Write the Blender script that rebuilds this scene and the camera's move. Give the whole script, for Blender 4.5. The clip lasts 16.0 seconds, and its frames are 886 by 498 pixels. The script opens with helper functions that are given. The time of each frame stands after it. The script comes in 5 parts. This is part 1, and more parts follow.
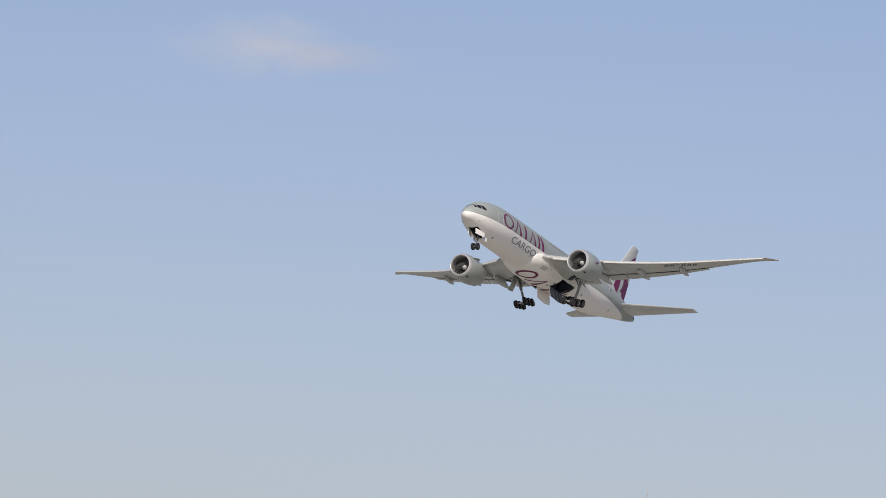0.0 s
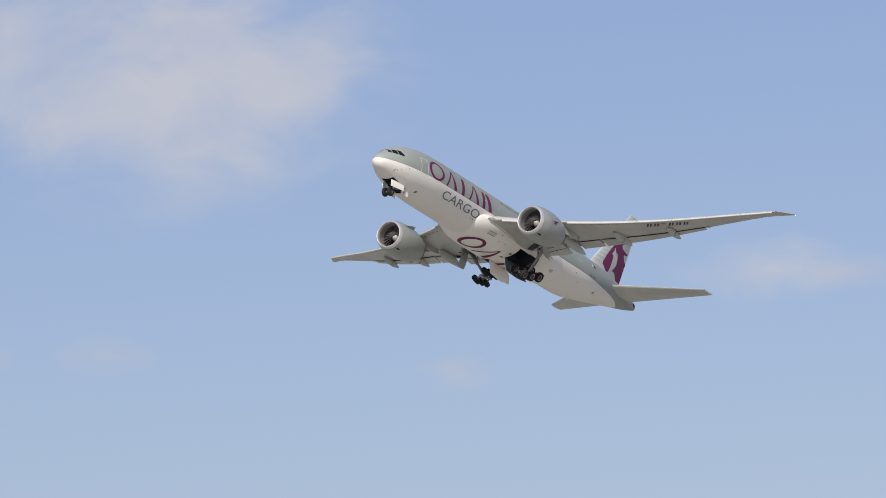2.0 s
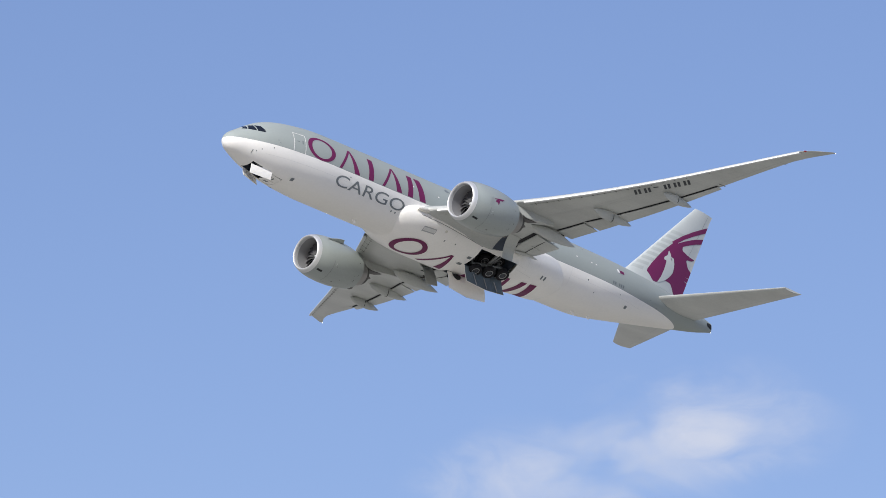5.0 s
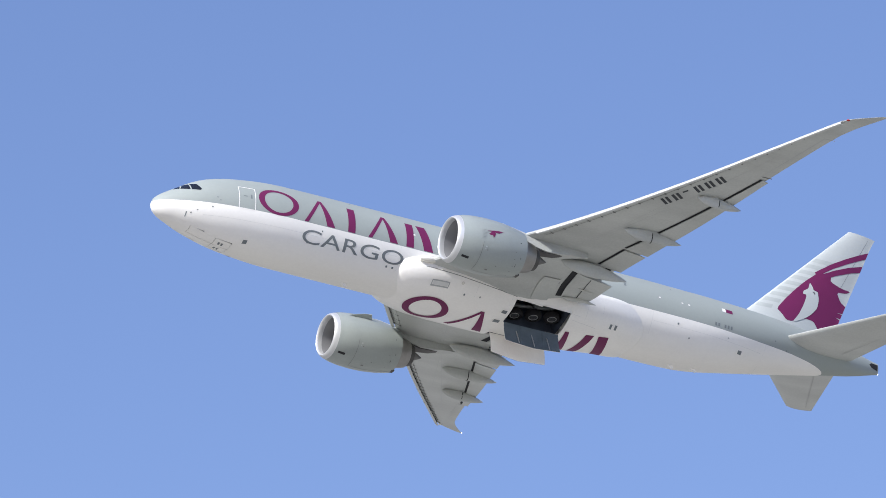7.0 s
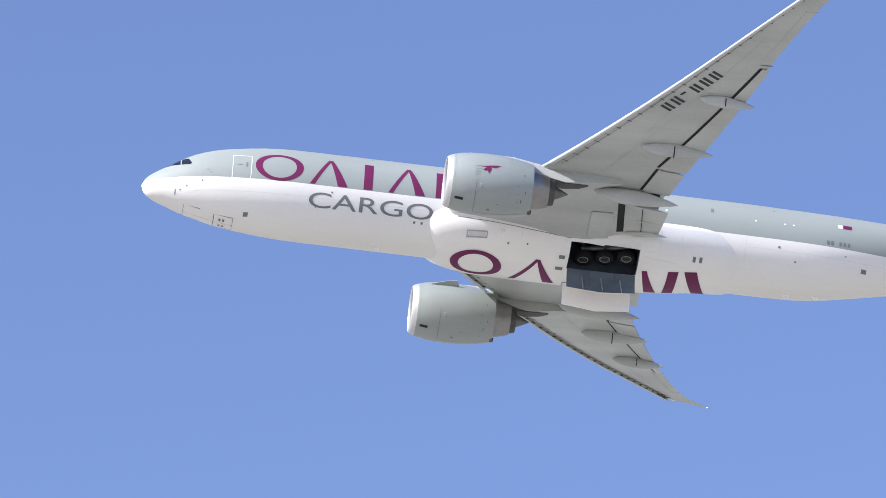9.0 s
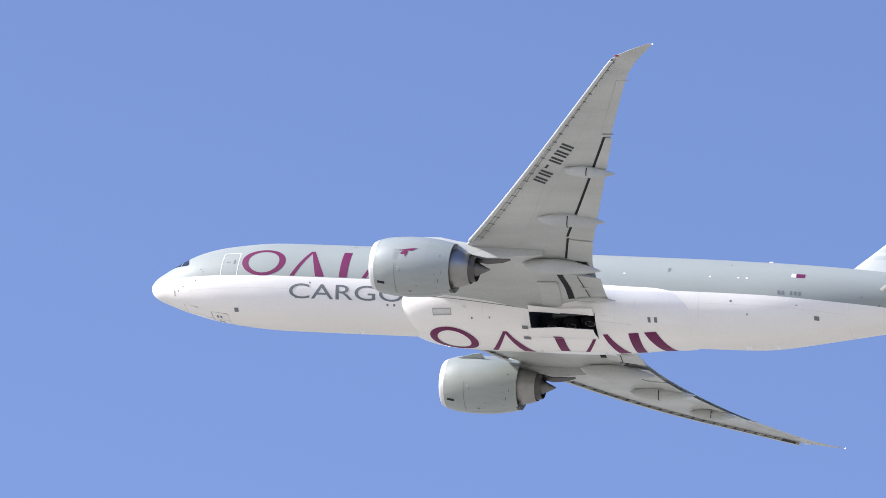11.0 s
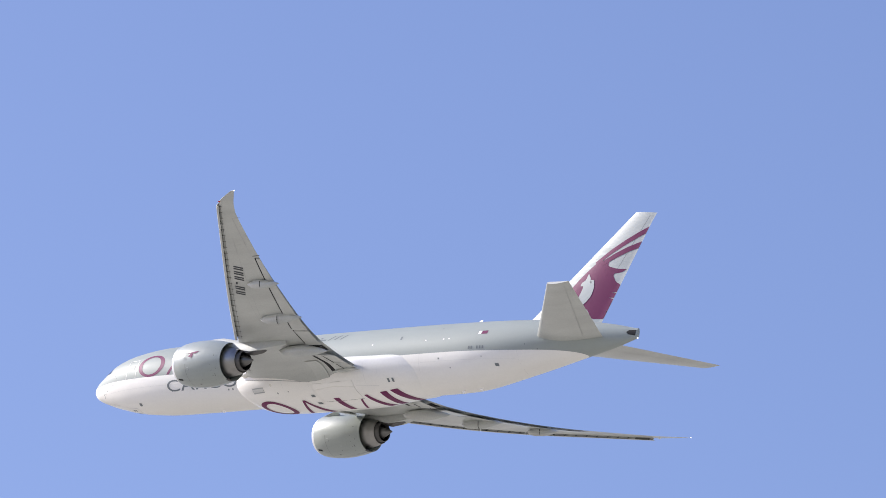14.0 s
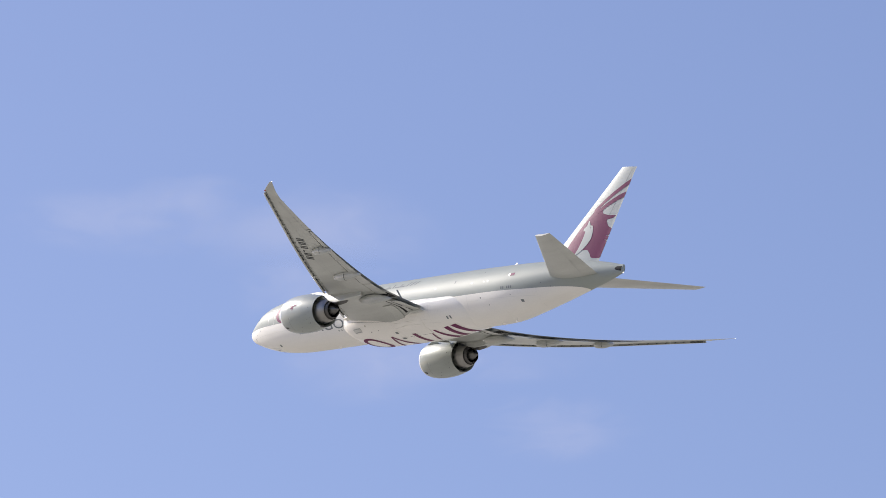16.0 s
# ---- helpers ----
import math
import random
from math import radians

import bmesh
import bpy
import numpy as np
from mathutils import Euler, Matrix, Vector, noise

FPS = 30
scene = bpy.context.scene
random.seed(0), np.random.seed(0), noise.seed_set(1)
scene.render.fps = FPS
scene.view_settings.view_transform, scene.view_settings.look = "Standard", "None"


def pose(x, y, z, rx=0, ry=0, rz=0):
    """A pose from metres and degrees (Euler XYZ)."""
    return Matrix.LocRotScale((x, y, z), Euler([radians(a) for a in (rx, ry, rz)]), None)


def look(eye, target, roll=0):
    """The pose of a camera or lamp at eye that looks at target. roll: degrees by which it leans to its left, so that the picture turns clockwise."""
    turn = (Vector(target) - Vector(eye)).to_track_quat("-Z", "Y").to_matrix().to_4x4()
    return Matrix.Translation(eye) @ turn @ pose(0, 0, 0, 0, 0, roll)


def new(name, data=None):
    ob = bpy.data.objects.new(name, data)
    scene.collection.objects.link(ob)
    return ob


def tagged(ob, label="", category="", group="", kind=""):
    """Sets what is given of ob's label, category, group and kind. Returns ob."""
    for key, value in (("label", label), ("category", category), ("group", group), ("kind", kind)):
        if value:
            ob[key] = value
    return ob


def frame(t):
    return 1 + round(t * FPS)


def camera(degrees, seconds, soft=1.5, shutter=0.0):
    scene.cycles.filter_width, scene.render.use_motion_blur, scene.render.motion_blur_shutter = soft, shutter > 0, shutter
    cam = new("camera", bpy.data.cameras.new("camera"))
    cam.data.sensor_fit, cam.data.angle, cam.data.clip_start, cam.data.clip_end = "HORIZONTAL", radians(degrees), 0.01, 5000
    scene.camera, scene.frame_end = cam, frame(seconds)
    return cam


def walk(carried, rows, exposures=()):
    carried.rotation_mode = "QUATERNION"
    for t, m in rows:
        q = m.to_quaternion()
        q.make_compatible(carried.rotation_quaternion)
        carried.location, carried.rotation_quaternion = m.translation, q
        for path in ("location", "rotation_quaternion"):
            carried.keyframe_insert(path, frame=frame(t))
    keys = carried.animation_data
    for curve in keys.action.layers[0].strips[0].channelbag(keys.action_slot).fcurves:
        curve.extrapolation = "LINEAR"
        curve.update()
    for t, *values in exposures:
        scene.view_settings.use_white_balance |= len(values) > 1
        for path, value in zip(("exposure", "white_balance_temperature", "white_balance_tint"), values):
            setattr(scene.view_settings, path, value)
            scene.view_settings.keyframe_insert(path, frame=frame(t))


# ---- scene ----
cam = camera(7.667, 16.0, soft=0.65)
walk(cam, [
    (0.0, pose(0, 0, 1.7, 95.865, -3.966, 116.850)),
    (0.5, pose(0, 0, 1.7, 96.229, -0.511, 118.209)),
    (1.0, pose(0, 0, 1.7, 96.616, 1.315, 119.788)),
    (1.5, pose(0, 0, 1.7, 97.199, 2.037, 120.806)),
    (2.0, pose(0, 0, 1.7, 97.761, 1.639, 122.050)),
    (2.5, pose(0, 0, 1.7, 98.314, 0.543, 123.760)),
    (3.0, pose(0, 0, 1.7, 98.818, -0.235, 125.126)),
    (3.5, pose(0, 0, 1.7, 99.455, -1.161, 126.643)),
    (4.0, pose(0, 0, 1.7, 100.820, -1.470, 128.762)),
    (4.5, pose(0, 0, 1.7, 101.750, -1.113, 131.427)),
    (4.7, pose(0, 0, 1.7, 102.222, -0.909, 132.647)),
    (5.2, pose(0, 0, 1.7, 103.390, -0.390, 135.732)),
    (5.7, pose(0, 0, 1.7, 104.621, 0.123, 139.159)),
    (6.2, pose(0, 0, 1.7, 105.907, 0.631, 142.961)),
    (6.8, pose(0, 0, 1.7, 107.501, 1.231, 148.056)),
    (7.0, pose(0, 0, 1.7, 108.016, 1.291, 150.028)),
    (7.5, pose(0, 0, 1.7, 109.063, 1.916, 154.575)),
    (8.0, pose(0, 0, 1.7, 109.997, 3.135, 160.627)),
    (8.5, pose(0, 0, 1.7, 111.121, 2.735, 166.060)),
    (8.7, pose(0, 0, 1.7, 111.356, 2.249, 168.320)),
    (9.2, pose(0, 0, 1.7, 112.346, 1.560, 173.839)),
    (9.7, pose(0, 0, 1.7, 113.143, 0.883, 179.480)),
    (10.2, pose(0, 0, 1.7, 113.721, 0.213, 185.129)),
    (10.8, pose(0, 0, 1.7, 114.121, -0.584, 191.754)),
    (11.0, pose(0, 0, 1.7, 114.104, -0.496, 193.799)),
    (11.5, pose(0, 0, 1.7, 114.706, -0.711, 198.964)),
    (12.0, pose(0, 0, 1.7, 114.411, -2.008, 204.394)),
    (12.5, pose(0, 0, 1.7, 113.714, -1.046, 209.205)),
    (13.0, pose(0, 0, 1.7, 113.119, -0.397, 212.973)),
    (13.5, pose(0, 0, 1.7, 112.672, -0.217, 215.991)),
    (14.0, pose(0, 0, 1.7, 112.275, 0.291, 219.119)),
    (14.5, pose(0, 0, 1.7, 111.010, 1.340, 223.821)),
    (15.0, pose(0, 0, 1.7, 110.629, 0.630, 226.576)),
    (15.5, pose(0, 0, 1.7, 109.944, -0.186, 228.942)),
    (16.0, pose(0, 0, 1.7, 109.429, -0.860, 230.436)),
], [(0.0, -0.48, 7050, 12), (2.5, -0.4, 6950, 10), (4.5, -0.23, 6550, 9), (7.0, 0.18, 6260, 10), (11.0, 0.57, 6350, 12), (12.0, 0.52, 6370, 12), (14.0, 0.37, 6600, 12), (16.0, 0.11, 6900, 11)])

# ---- light ----
SUN_AZ, SUN_EL = 20.0, 36.0
world = bpy.data.worlds.new("sky")
scene.world = world
world.use_nodes = True
wn, wl_ = world.node_tree.nodes, world.node_tree.links
sky = wn.new("ShaderNodeTexSky")
sky.sky_type, sky.sun_disc = "NISHITA", False
sky.sun_elevation, sky.sun_rotation = radians(SUN_EL), radians(90 - SUN_AZ)
sky.altitude, sky.air_density, sky.dust_density, sky.ozone_density = 0, 1.0, 1.1, 2.5
tint = wn.new("ShaderNodeMix")                 # hazy violet-blue cast of the dusty air
tint.data_type, tint.blend_type = "RGBA", "MULTIPLY"
tint.inputs["Factor"].default_value, tint.inputs["B"].default_value = 1.0, (1.05, 1.0, 1.2, 1)
wl_.new(sky.outputs[0], tint.inputs["A"])
wl_.new(tint.outputs["Result"], wn["Background"].inputs[0])
wn["Background"].inputs[1].default_value = 0.113
sun = new("sun", bpy.data.lights.new("sun", "SUN"))
sun.data.energy, sun.data.angle, sun.data.color = 5.0, radians(0.53), (1.0, 0.965, 0.91)
_e, _a = radians(SUN_EL), radians(SUN_AZ)
sun.matrix_world = look((0, 0, 300), (-300 * math.cos(_e) * math.cos(_a), -300 * math.cos(_e) * math.sin(_a), 300 - 300 * math.sin(_e)))


# ---- materials ----
def mat(name, rgb, rough=0.5, metal=0.0, grain=0.06, size=1.5, bump=0.0, coat=0.0, streak=0.0):
    """Paint or metal with two scales of mottling, and dirt streaks that run aft."""
    m = bpy.data.materials.new(name)
    m.use_nodes = True
    n, l = m.node_tree.nodes, m.node_tree.links
    b = n["Principled BSDF"]
    tc = n.new("ShaderNodeTexCoord")
    big, fine = n.new("ShaderNodeTexNoise"), n.new("ShaderNodeTexNoise")
    for t, s, d in ((big, 1 / size, 4), (fine, 14 / size, 3)):
        t.inputs["Scale"].default_value, t.inputs["Detail"].default_value = s, d
    mp = n.new("ShaderNodeMapping")
    mp.inputs["Scale"].default_value = (0.25 if streak else 1, 1, 1)
    l.new(tc.outputs["Object"], mp.inputs[0])
    l.new(mp.outputs[0], big.inputs[0])
    l.new(tc.outputs["Object"], fine.inputs[0])
    mix = n.new("ShaderNodeMath")
    mix.operation = "MULTIPLY_ADD"
    mix.inputs[1].default_value = 0.35
    l.new(fine.outputs[0], mix.inputs[0])
    l.new(big.outputs[0], mix.inputs[2])
    r = n.new("ShaderNodeValToRGB")
    g = grain + streak
    r.color_ramp.elements[0].position, r.color_ramp.elements[1].position = 0.42, 0.92
    r.color_ramp.elements[0].color = (*[c * (1 - g) for c in rgb], 1)
    r.color_ramp.elements[1].color = (*[min(1, c * (1 + grain * 0.5)) for c in rgb], 1)
    l.new(mix.outputs[0], r.inputs[0])
    l.new(r.outputs[0], b.inputs["Base Color"])
    rr = n.new("ShaderNodeMapRange")
    rr.inputs["To Min"].default_value, rr.inputs["To Max"].default_value = rough * 0.85, min(1, rough * 1.2)
    l.new(mix.outputs[0], rr.inputs[0])
    l.new(rr.outputs[0], b.inputs["Roughness"])
    b.inputs["Metallic"].default_value = metal
    b.inputs["Coat Weight"].default_value = coat
    b.inputs["Specular IOR Level"].default_value = 0.5 if coat else 0.22
    b.inputs["Coat Roughness"].default_value = 0.22
    if bump:
        bp = n.new("ShaderNodeBump")
        bp.inputs["Strength"].default_value, bp.inputs["Distance"].default_value = bump, 0.02
        l.new(fine.outputs[0], bp.inputs["Height"])
        l.new(bp.outputs[0], b.inputs["Normal"])
    return m


def two_tone(name, upper, lower):
    """The body's livery: grey above a waterline that dips towards the tail, white below, and the seams of the skin panels."""
    m = mat(name, (1, 1, 1), 0.48, 0, 0.05, 3.0, 0, 0.0, 0.05)
    n, l = m.node_tree.nodes, m.node_tree.links
    b = n["Principled BSDF"]
    old = b.inputs["Base Color"].links[0].from_socket
    tc = n.new("ShaderNodeTexCoord")
    sep = n.new("ShaderNodeSeparateXYZ")
    l.new(tc.outputs["Object"], sep.inputs[0])
    line = n.new("ShaderNodeFloatCurve")          # waterline height along the body, x from -34 to 31
    rng = n.new("ShaderNodeMapRange")
    rng.inputs["From Min"].default_value, rng.inputs["From Max"].default_value = -34, 31
    l.new(sep.outputs[0], rng.inputs[0])
    l.new(rng.outputs[0], line.inputs["Value"])
    c = line.mapping.curves[0]
    pts = [(-34, -1.8), (-28.5, -1.32), (-26.5, -1.1), (-24.5, -1.02), (-20, -1.02), (-14, -0.97), (-5, -0.93), (20, -0.9), (25.5, -0.88), (28, -0.85), (29.3, -0.82), (31, -0.8)]
    while len(c.points) < len(pts):
        c.points.new(0.5, 0.5)
    for p, (x, z) in zip(c.points, pts):
        p.location = ((x + 34) / 65, (z + 4) / 8)
    line.mapping.update()
    z8 = n.new("ShaderNodeMapRange")
    z8.inputs["From Min"].default_value, z8.inputs["From Max"].default_value = -4, 4
    l.new(sep.outputs[2], z8.inputs[0])
    gt = n.new("ShaderNodeMath")
    gt.operation = "GREATER_THAN"
    l.new(z8.outputs[0], gt.inputs[0])
    l.new(line.outputs[0], gt.inputs[1])
    pick = n.new("ShaderNodeMix")
    pick.data_type = "RGBA"
    pick.inputs["A"].default_value, pick.inputs["B"].default_value = (*lower, 1), (*upper, 1)
    l.new(gt.outputs[0], pick.inputs["Factor"])
    mul = n.new("ShaderNodeMix")
    mul.data_type, mul.blend_type = "RGBA", "MULTIPLY"
    mul.inputs["Factor"].default_value = 1
    l.new(pick.outputs["Result"], mul.inputs["A"])
    l.new(old, mul.inputs["B"])
    l.new(mul.outputs["Result"], b.inputs["Base Color"])
    return m


GREY = (0.355, 0.39, 0.368)
M = dict(
    body=two_tone("body paint", GREY, (0.945, 0.925, 0.87)),
    white=mat("white paint", (0.945, 0.925, 0.87), 0.36, 0, 0.05, 2.5, 0, 0.5, 0.05),
    fin=mat("fin paint", (0.5, 0.53, 0.515), 0.5, 0, 0.05, 2.0, 0, 0.0, 0.04),
    grey=mat("grey paint", GREY, 0.38, 0, 0.07, 2.0, 0, 0.4, 0.08),
    wing=mat("wing paint", (0.53, 0.545, 0.51), 0.34, 0, 0.1, 2.2, 0.04, 0.35, 0.14),
    panel=mat("panel paint", (0.47, 0.48, 0.47), 0.45, 0, 0.08, 1.5, 0, 0.0, 0.08),
    lip=mat("polished aluminium", (0.66, 0.665, 0.66), 0.36, 0.5, 0.03, 0.8),
    metal=mat("exhaust metal", (0.36, 0.35, 0.33), 0.38, 1.0, 0.15, 0.6),
    cone=mat("grey exhaust metal", (0.2, 0.195, 0.185), 0.42, 0.9, 0.15, 0.5),
    hot=mat("heat stained metal", (0.13, 0.125, 0.12), 0.45, 0.8, 0.2, 0.5),
    duct=mat("inlet lining", (0.34, 0.34, 0.345), 0.45, 0.2, 0.05, 0.8),
    blade=mat("fan blade", (0.14, 0.14, 0.145), 0.35, 0.4, 0.1, 0.4),
    maroon=mat("maroon paint", (0.165, 0.021, 0.09), 0.5, 0, 0.06, 1.2),
    ink=mat("dark grey paint", (0.2, 0.222, 0.228), 0.45, 0, 0.06, 1.0),
    mark=mat("black paint", (0.055, 0.06, 0.065), 0.45, 0, 0.08, 1.0),
    stripe=mat("pale grey paint", (0.36, 0.39, 0.38), 0.4, 0, 0.05, 1.0),
    # joints and vents, and the shade of wing openings laid on as flat sheets
    dark=mat("dark gaps and painted shade", (0.035, 0.035, 0.037), 0.7, 0, 0.2, 0.6),
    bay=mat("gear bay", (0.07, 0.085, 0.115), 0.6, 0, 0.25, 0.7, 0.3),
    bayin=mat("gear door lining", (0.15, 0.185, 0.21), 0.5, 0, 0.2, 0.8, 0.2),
    tyre=mat("tyre rubber", (0.022, 0.022, 0.024), 0.75, 0, 0.2, 0.3, 0.2),
    rim=mat("wheel rim", (0.09, 0.095, 0.1), 0.5, 0.3, 0.15, 0.3),
    strut=mat("gear steel", (0.3, 0.31, 0.31), 0.4, 0.5, 0.15, 0.4),
    slat=mat("slat paint", (0.55, 0.56, 0.53), 0.34, 0, 0.05, 1.5, 0, 0.3, 0.05),
    # darker grey inside the slats, also painted as the slat gaps' shade
    cove=mat("cove primer and gap shade", (0.2, 0.205, 0.195), 0.65, 0, 0.15, 0.8, 0, 0.0, 0.1),
    glass=mat("cockpit glass", (0.012, 0.014, 0.017), 0.08, 0, 0.05, 1.0, 0, 0.6),
    seam=mat("seam", (0.22, 0.225, 0.22), 0.6, 0, 0.1, 0.5),
    fin_stripe=mat("pale fin stripe", (0.415, 0.445, 0.43), 0.5, 0, 0.05, 1.0),
    faint=mat("faint seam", (0.74, 0.74, 0.71), 0.6, 0, 0.1, 0.5),
    red=mat("red lens", (0.5, 0.03, 0.02), 0.2, 0, 0.05, 0.3),
    lens=mat("clear lens", (0.85, 0.82, 0.74), 0.15, 0.3, 0.05, 0.3),
    lit=mat("lit lamp glass", (0.85, 0.84, 0.8), 0.2, 0, 0.02, 0.3),
    sand=mat("sand", (0.335, 0.322, 0.28), 0.9, 0, 0.15, 60, 0.4),
    steel=mat("galvanised steel", (0.5, 0.5, 0.49), 0.5, 0.6, 0.1, 0.5),
)


# ---- helpers for shapes ----
def smooth(bm, angle=40):
    for f in bm.faces:
        f.smooth = True
    for e in bm.edges:
        if len(e.link_faces) == 2 and e.calc_face_angle(0) > radians(angle):
            e.smooth = False


def part(name, bm, material, parent=None, label="", angle=40):
    """Links a bmesh as one mesh object under a thing or a part."""
    bmesh.ops.recalc_face_normals(bm, faces=bm.faces)
    smooth(bm, angle)
    me = bpy.data.meshes.new(name)
    bm.to_mesh(me)
    bm.free()
    for m in (material if isinstance(material, (list, tuple)) else (material,)):
        me.materials.append(m)
    ob = new(name, me)
    ob.parent = parent
    return tagged(ob, label)


def lerp(table, s):
    """Row of a table at s, by smooth interpolation (Catmull-Rom)."""
    n = len(table)
    if s <= table[0][0]:
        return table[0][1:]
    if s >= table[-1][0]:
        return table[-1][1:]
    i = next(k for k in range(n - 1) if table[k + 1][0] >= s)
    p1, p2 = table[i], table[i + 1]
    p0, p3 = table[max(0, i - 1)], table[min(n - 1, i + 2)]
    h = p2[0] - p1[0]
    u = (s - p1[0]) / h
    out = []
    for k in range(1, len(p1)):
        m1 = (p2[k] - p0[k]) / (p2[0] - p0[0]) * h
        m2 = (p3[k] - p1[k]) / (p3[0] - p1[0]) * h
        out.append((2 * u**3 - 3 * u**2 + 1) * p1[k] + (u**3 - 2 * u**2 + u) * m1 + (-2 * u**3 + 3 * u**2) * p2[k] + (u**3 - u**2) * m2)
    return out


def loft(rings, closed=True, caps=(True, True), skip=None):
    """A skin over rings of equally many points. skip(i, j): leaves out the face between rings i, i+1 at point j."""
    bm = bmesh.new()
    vs = [[bm.verts.new(p) for p in r] for r in rings]
    n = len(rings[0])
    for i in range(len(rings) - 1):
        for j in range(n if closed else n - 1):
            if skip and skip(i, j):
                continue
            k = (j + 1) % n
            bm.faces.new((vs[i][j], vs[i][k], vs[i + 1][k], vs[i + 1][j]))
    if caps[0]:
        bm.faces.new(vs[0])
    if caps[1]:
        bm.faces.new(list(reversed(vs[-1])))
    return bm


def box(bm, lo, hi, m=None):
    vs = [bm.verts.new((x, y, z)) for x in (lo[0], hi[0]) for y in (lo[1], hi[1]) for z in (lo[2], hi[2])]
    for f in ((0, 1, 3, 2), (4, 6, 7, 5), (0, 4, 5, 1), (2, 3, 7, 6), (0, 2, 6, 4), (1, 5, 7, 3)):
        bm.faces.new([vs[k] for k in f])
    if m is not None:
        bmesh.ops.transform(bm, matrix=m, verts=vs)
    return vs


def rod(bm, a, b, r, r2=None, n=14):
    """A round bar from a to b."""
    a, b = Vector(a), Vector(b)
    q = (b - a).to_track_quat("Z", "Y")
    rings = []
    for p, rad in ((a, r), (b, r if r2 is None else r2)):
        rings.append([bm.verts.new(p + q @ Vector((rad * math.cos(t * 2 * math.pi / n), rad * math.sin(t * 2 * math.pi / n), 0))) for t in range(n)])
    for j in range(n):
        bm.faces.new((rings[0][j], rings[0][(j + 1) % n], rings[1][(j + 1) % n], rings[1][j]))
    bm.faces.new(list(reversed(rings[0])))
    bm.faces.new(rings[1])


def spin(profile, axis_y=0.0, axis_z=0.0, n=64, close=False):
    """A body of revolution about a line along x. profile: (x, radius)."""
    bm = bmesh.new()
    rings = []
    for x, r in profile:
        rings.append([bm.verts.new((x, axis_y + r * math.cos(k * 2 * math.pi / n), axis_z + r * math.sin(k * 2 * math.pi / n))) for k in range(n)])
    for i in range(len(rings) - 1 + (1 if close else 0)):
        a, b = rings[i], rings[(i + 1) % len(rings)]
        for k in range(n):
            bm.faces.new((a[k], a[(k + 1) % n], b[(k + 1) % n], b[k]))
    bmesh.ops.remove_doubles(bm, verts=bm.verts, dist=0.0005)
    return bm


def sheet(polys, to_surface, cut_u=0.5, cut_v=0.3, thick=0.012):
    """Plain painted shapes: flat polygons in (u, v), cut into small faces and laid on a surface as a thin film."""
    bm = bmesh.new()
    for poly in polys:
        f = bm.faces.new([bm.verts.new((u, v, 0)) for u, v in poly])
    bmesh.ops.triangulate(bm, faces=bm.faces)
    us, vs = [v.co.x for v in bm.verts], [v.co.y for v in bm.verts]
    for axis, lo, hi, step in ((0, min(us), max(us), cut_u), (1, min(vs), max(vs), cut_v)):
        k = lo + step
        while k < hi:
            no = Vector((1, 0, 0)) if axis == 0 else Vector((0, 1, 0))
            bmesh.ops.bisect_plane(bm, geom=bm.verts[:] + bm.edges[:] + bm.faces[:], plane_co=no * k, plane_no=no)
            k += step
    bmesh.ops.remove_doubles(bm, verts=bm.verts, dist=0.0004)
    for v in bm.verts:
        v.co = Vector(to_surface(v.co.x, v.co.y, thick))
    return bm


def ring_shape(cu, cv, ru, rv, ru2, rv2, n=40):
    out = []
    for k in range(n):
        a, b = 2 * math.pi * k / n, 2 * math.pi * (k + 1) / n
        out.append([(cu + ru * math.cos(a), cv + rv * math.sin(a)), (cu + ru * math.cos(b), cv + rv * math.sin(b)),
                    (cu + ru2 * math.cos(b), cv + rv2 * math.sin(b)), (cu + ru2 * math.cos(a), cv + rv2 * math.sin(a))])
    return out


def rect(u0, v0, u1, v1):
    return [(u0, v0), (u1, v0), (u1, v1), (u0, v1)]


def frame_shape(u0, v0, u1, v1, w):
    return [rect(u0, v0, u1, v0 + w), rect(u0, v1 - w, u1, v1), rect(u0, v0 + w, u0 + w, v1 - w), rect(u1 - w, v0 + w, u1, v1 - w)]


# ---- the ground and the sky's clouds ----
bm = bmesh.new()
G = 4800
bmesh.ops.create_grid(bm, x_segments=48, y_segments=48, size=G)
for v in bm.verts:
    v.co.z = -0.05 + 0.04 * noise.noise(v.co / 300)
tagged(part("ground", bm, M["sand"]), "flat pale sandy ground beside the runway", "ground", kind="structure")


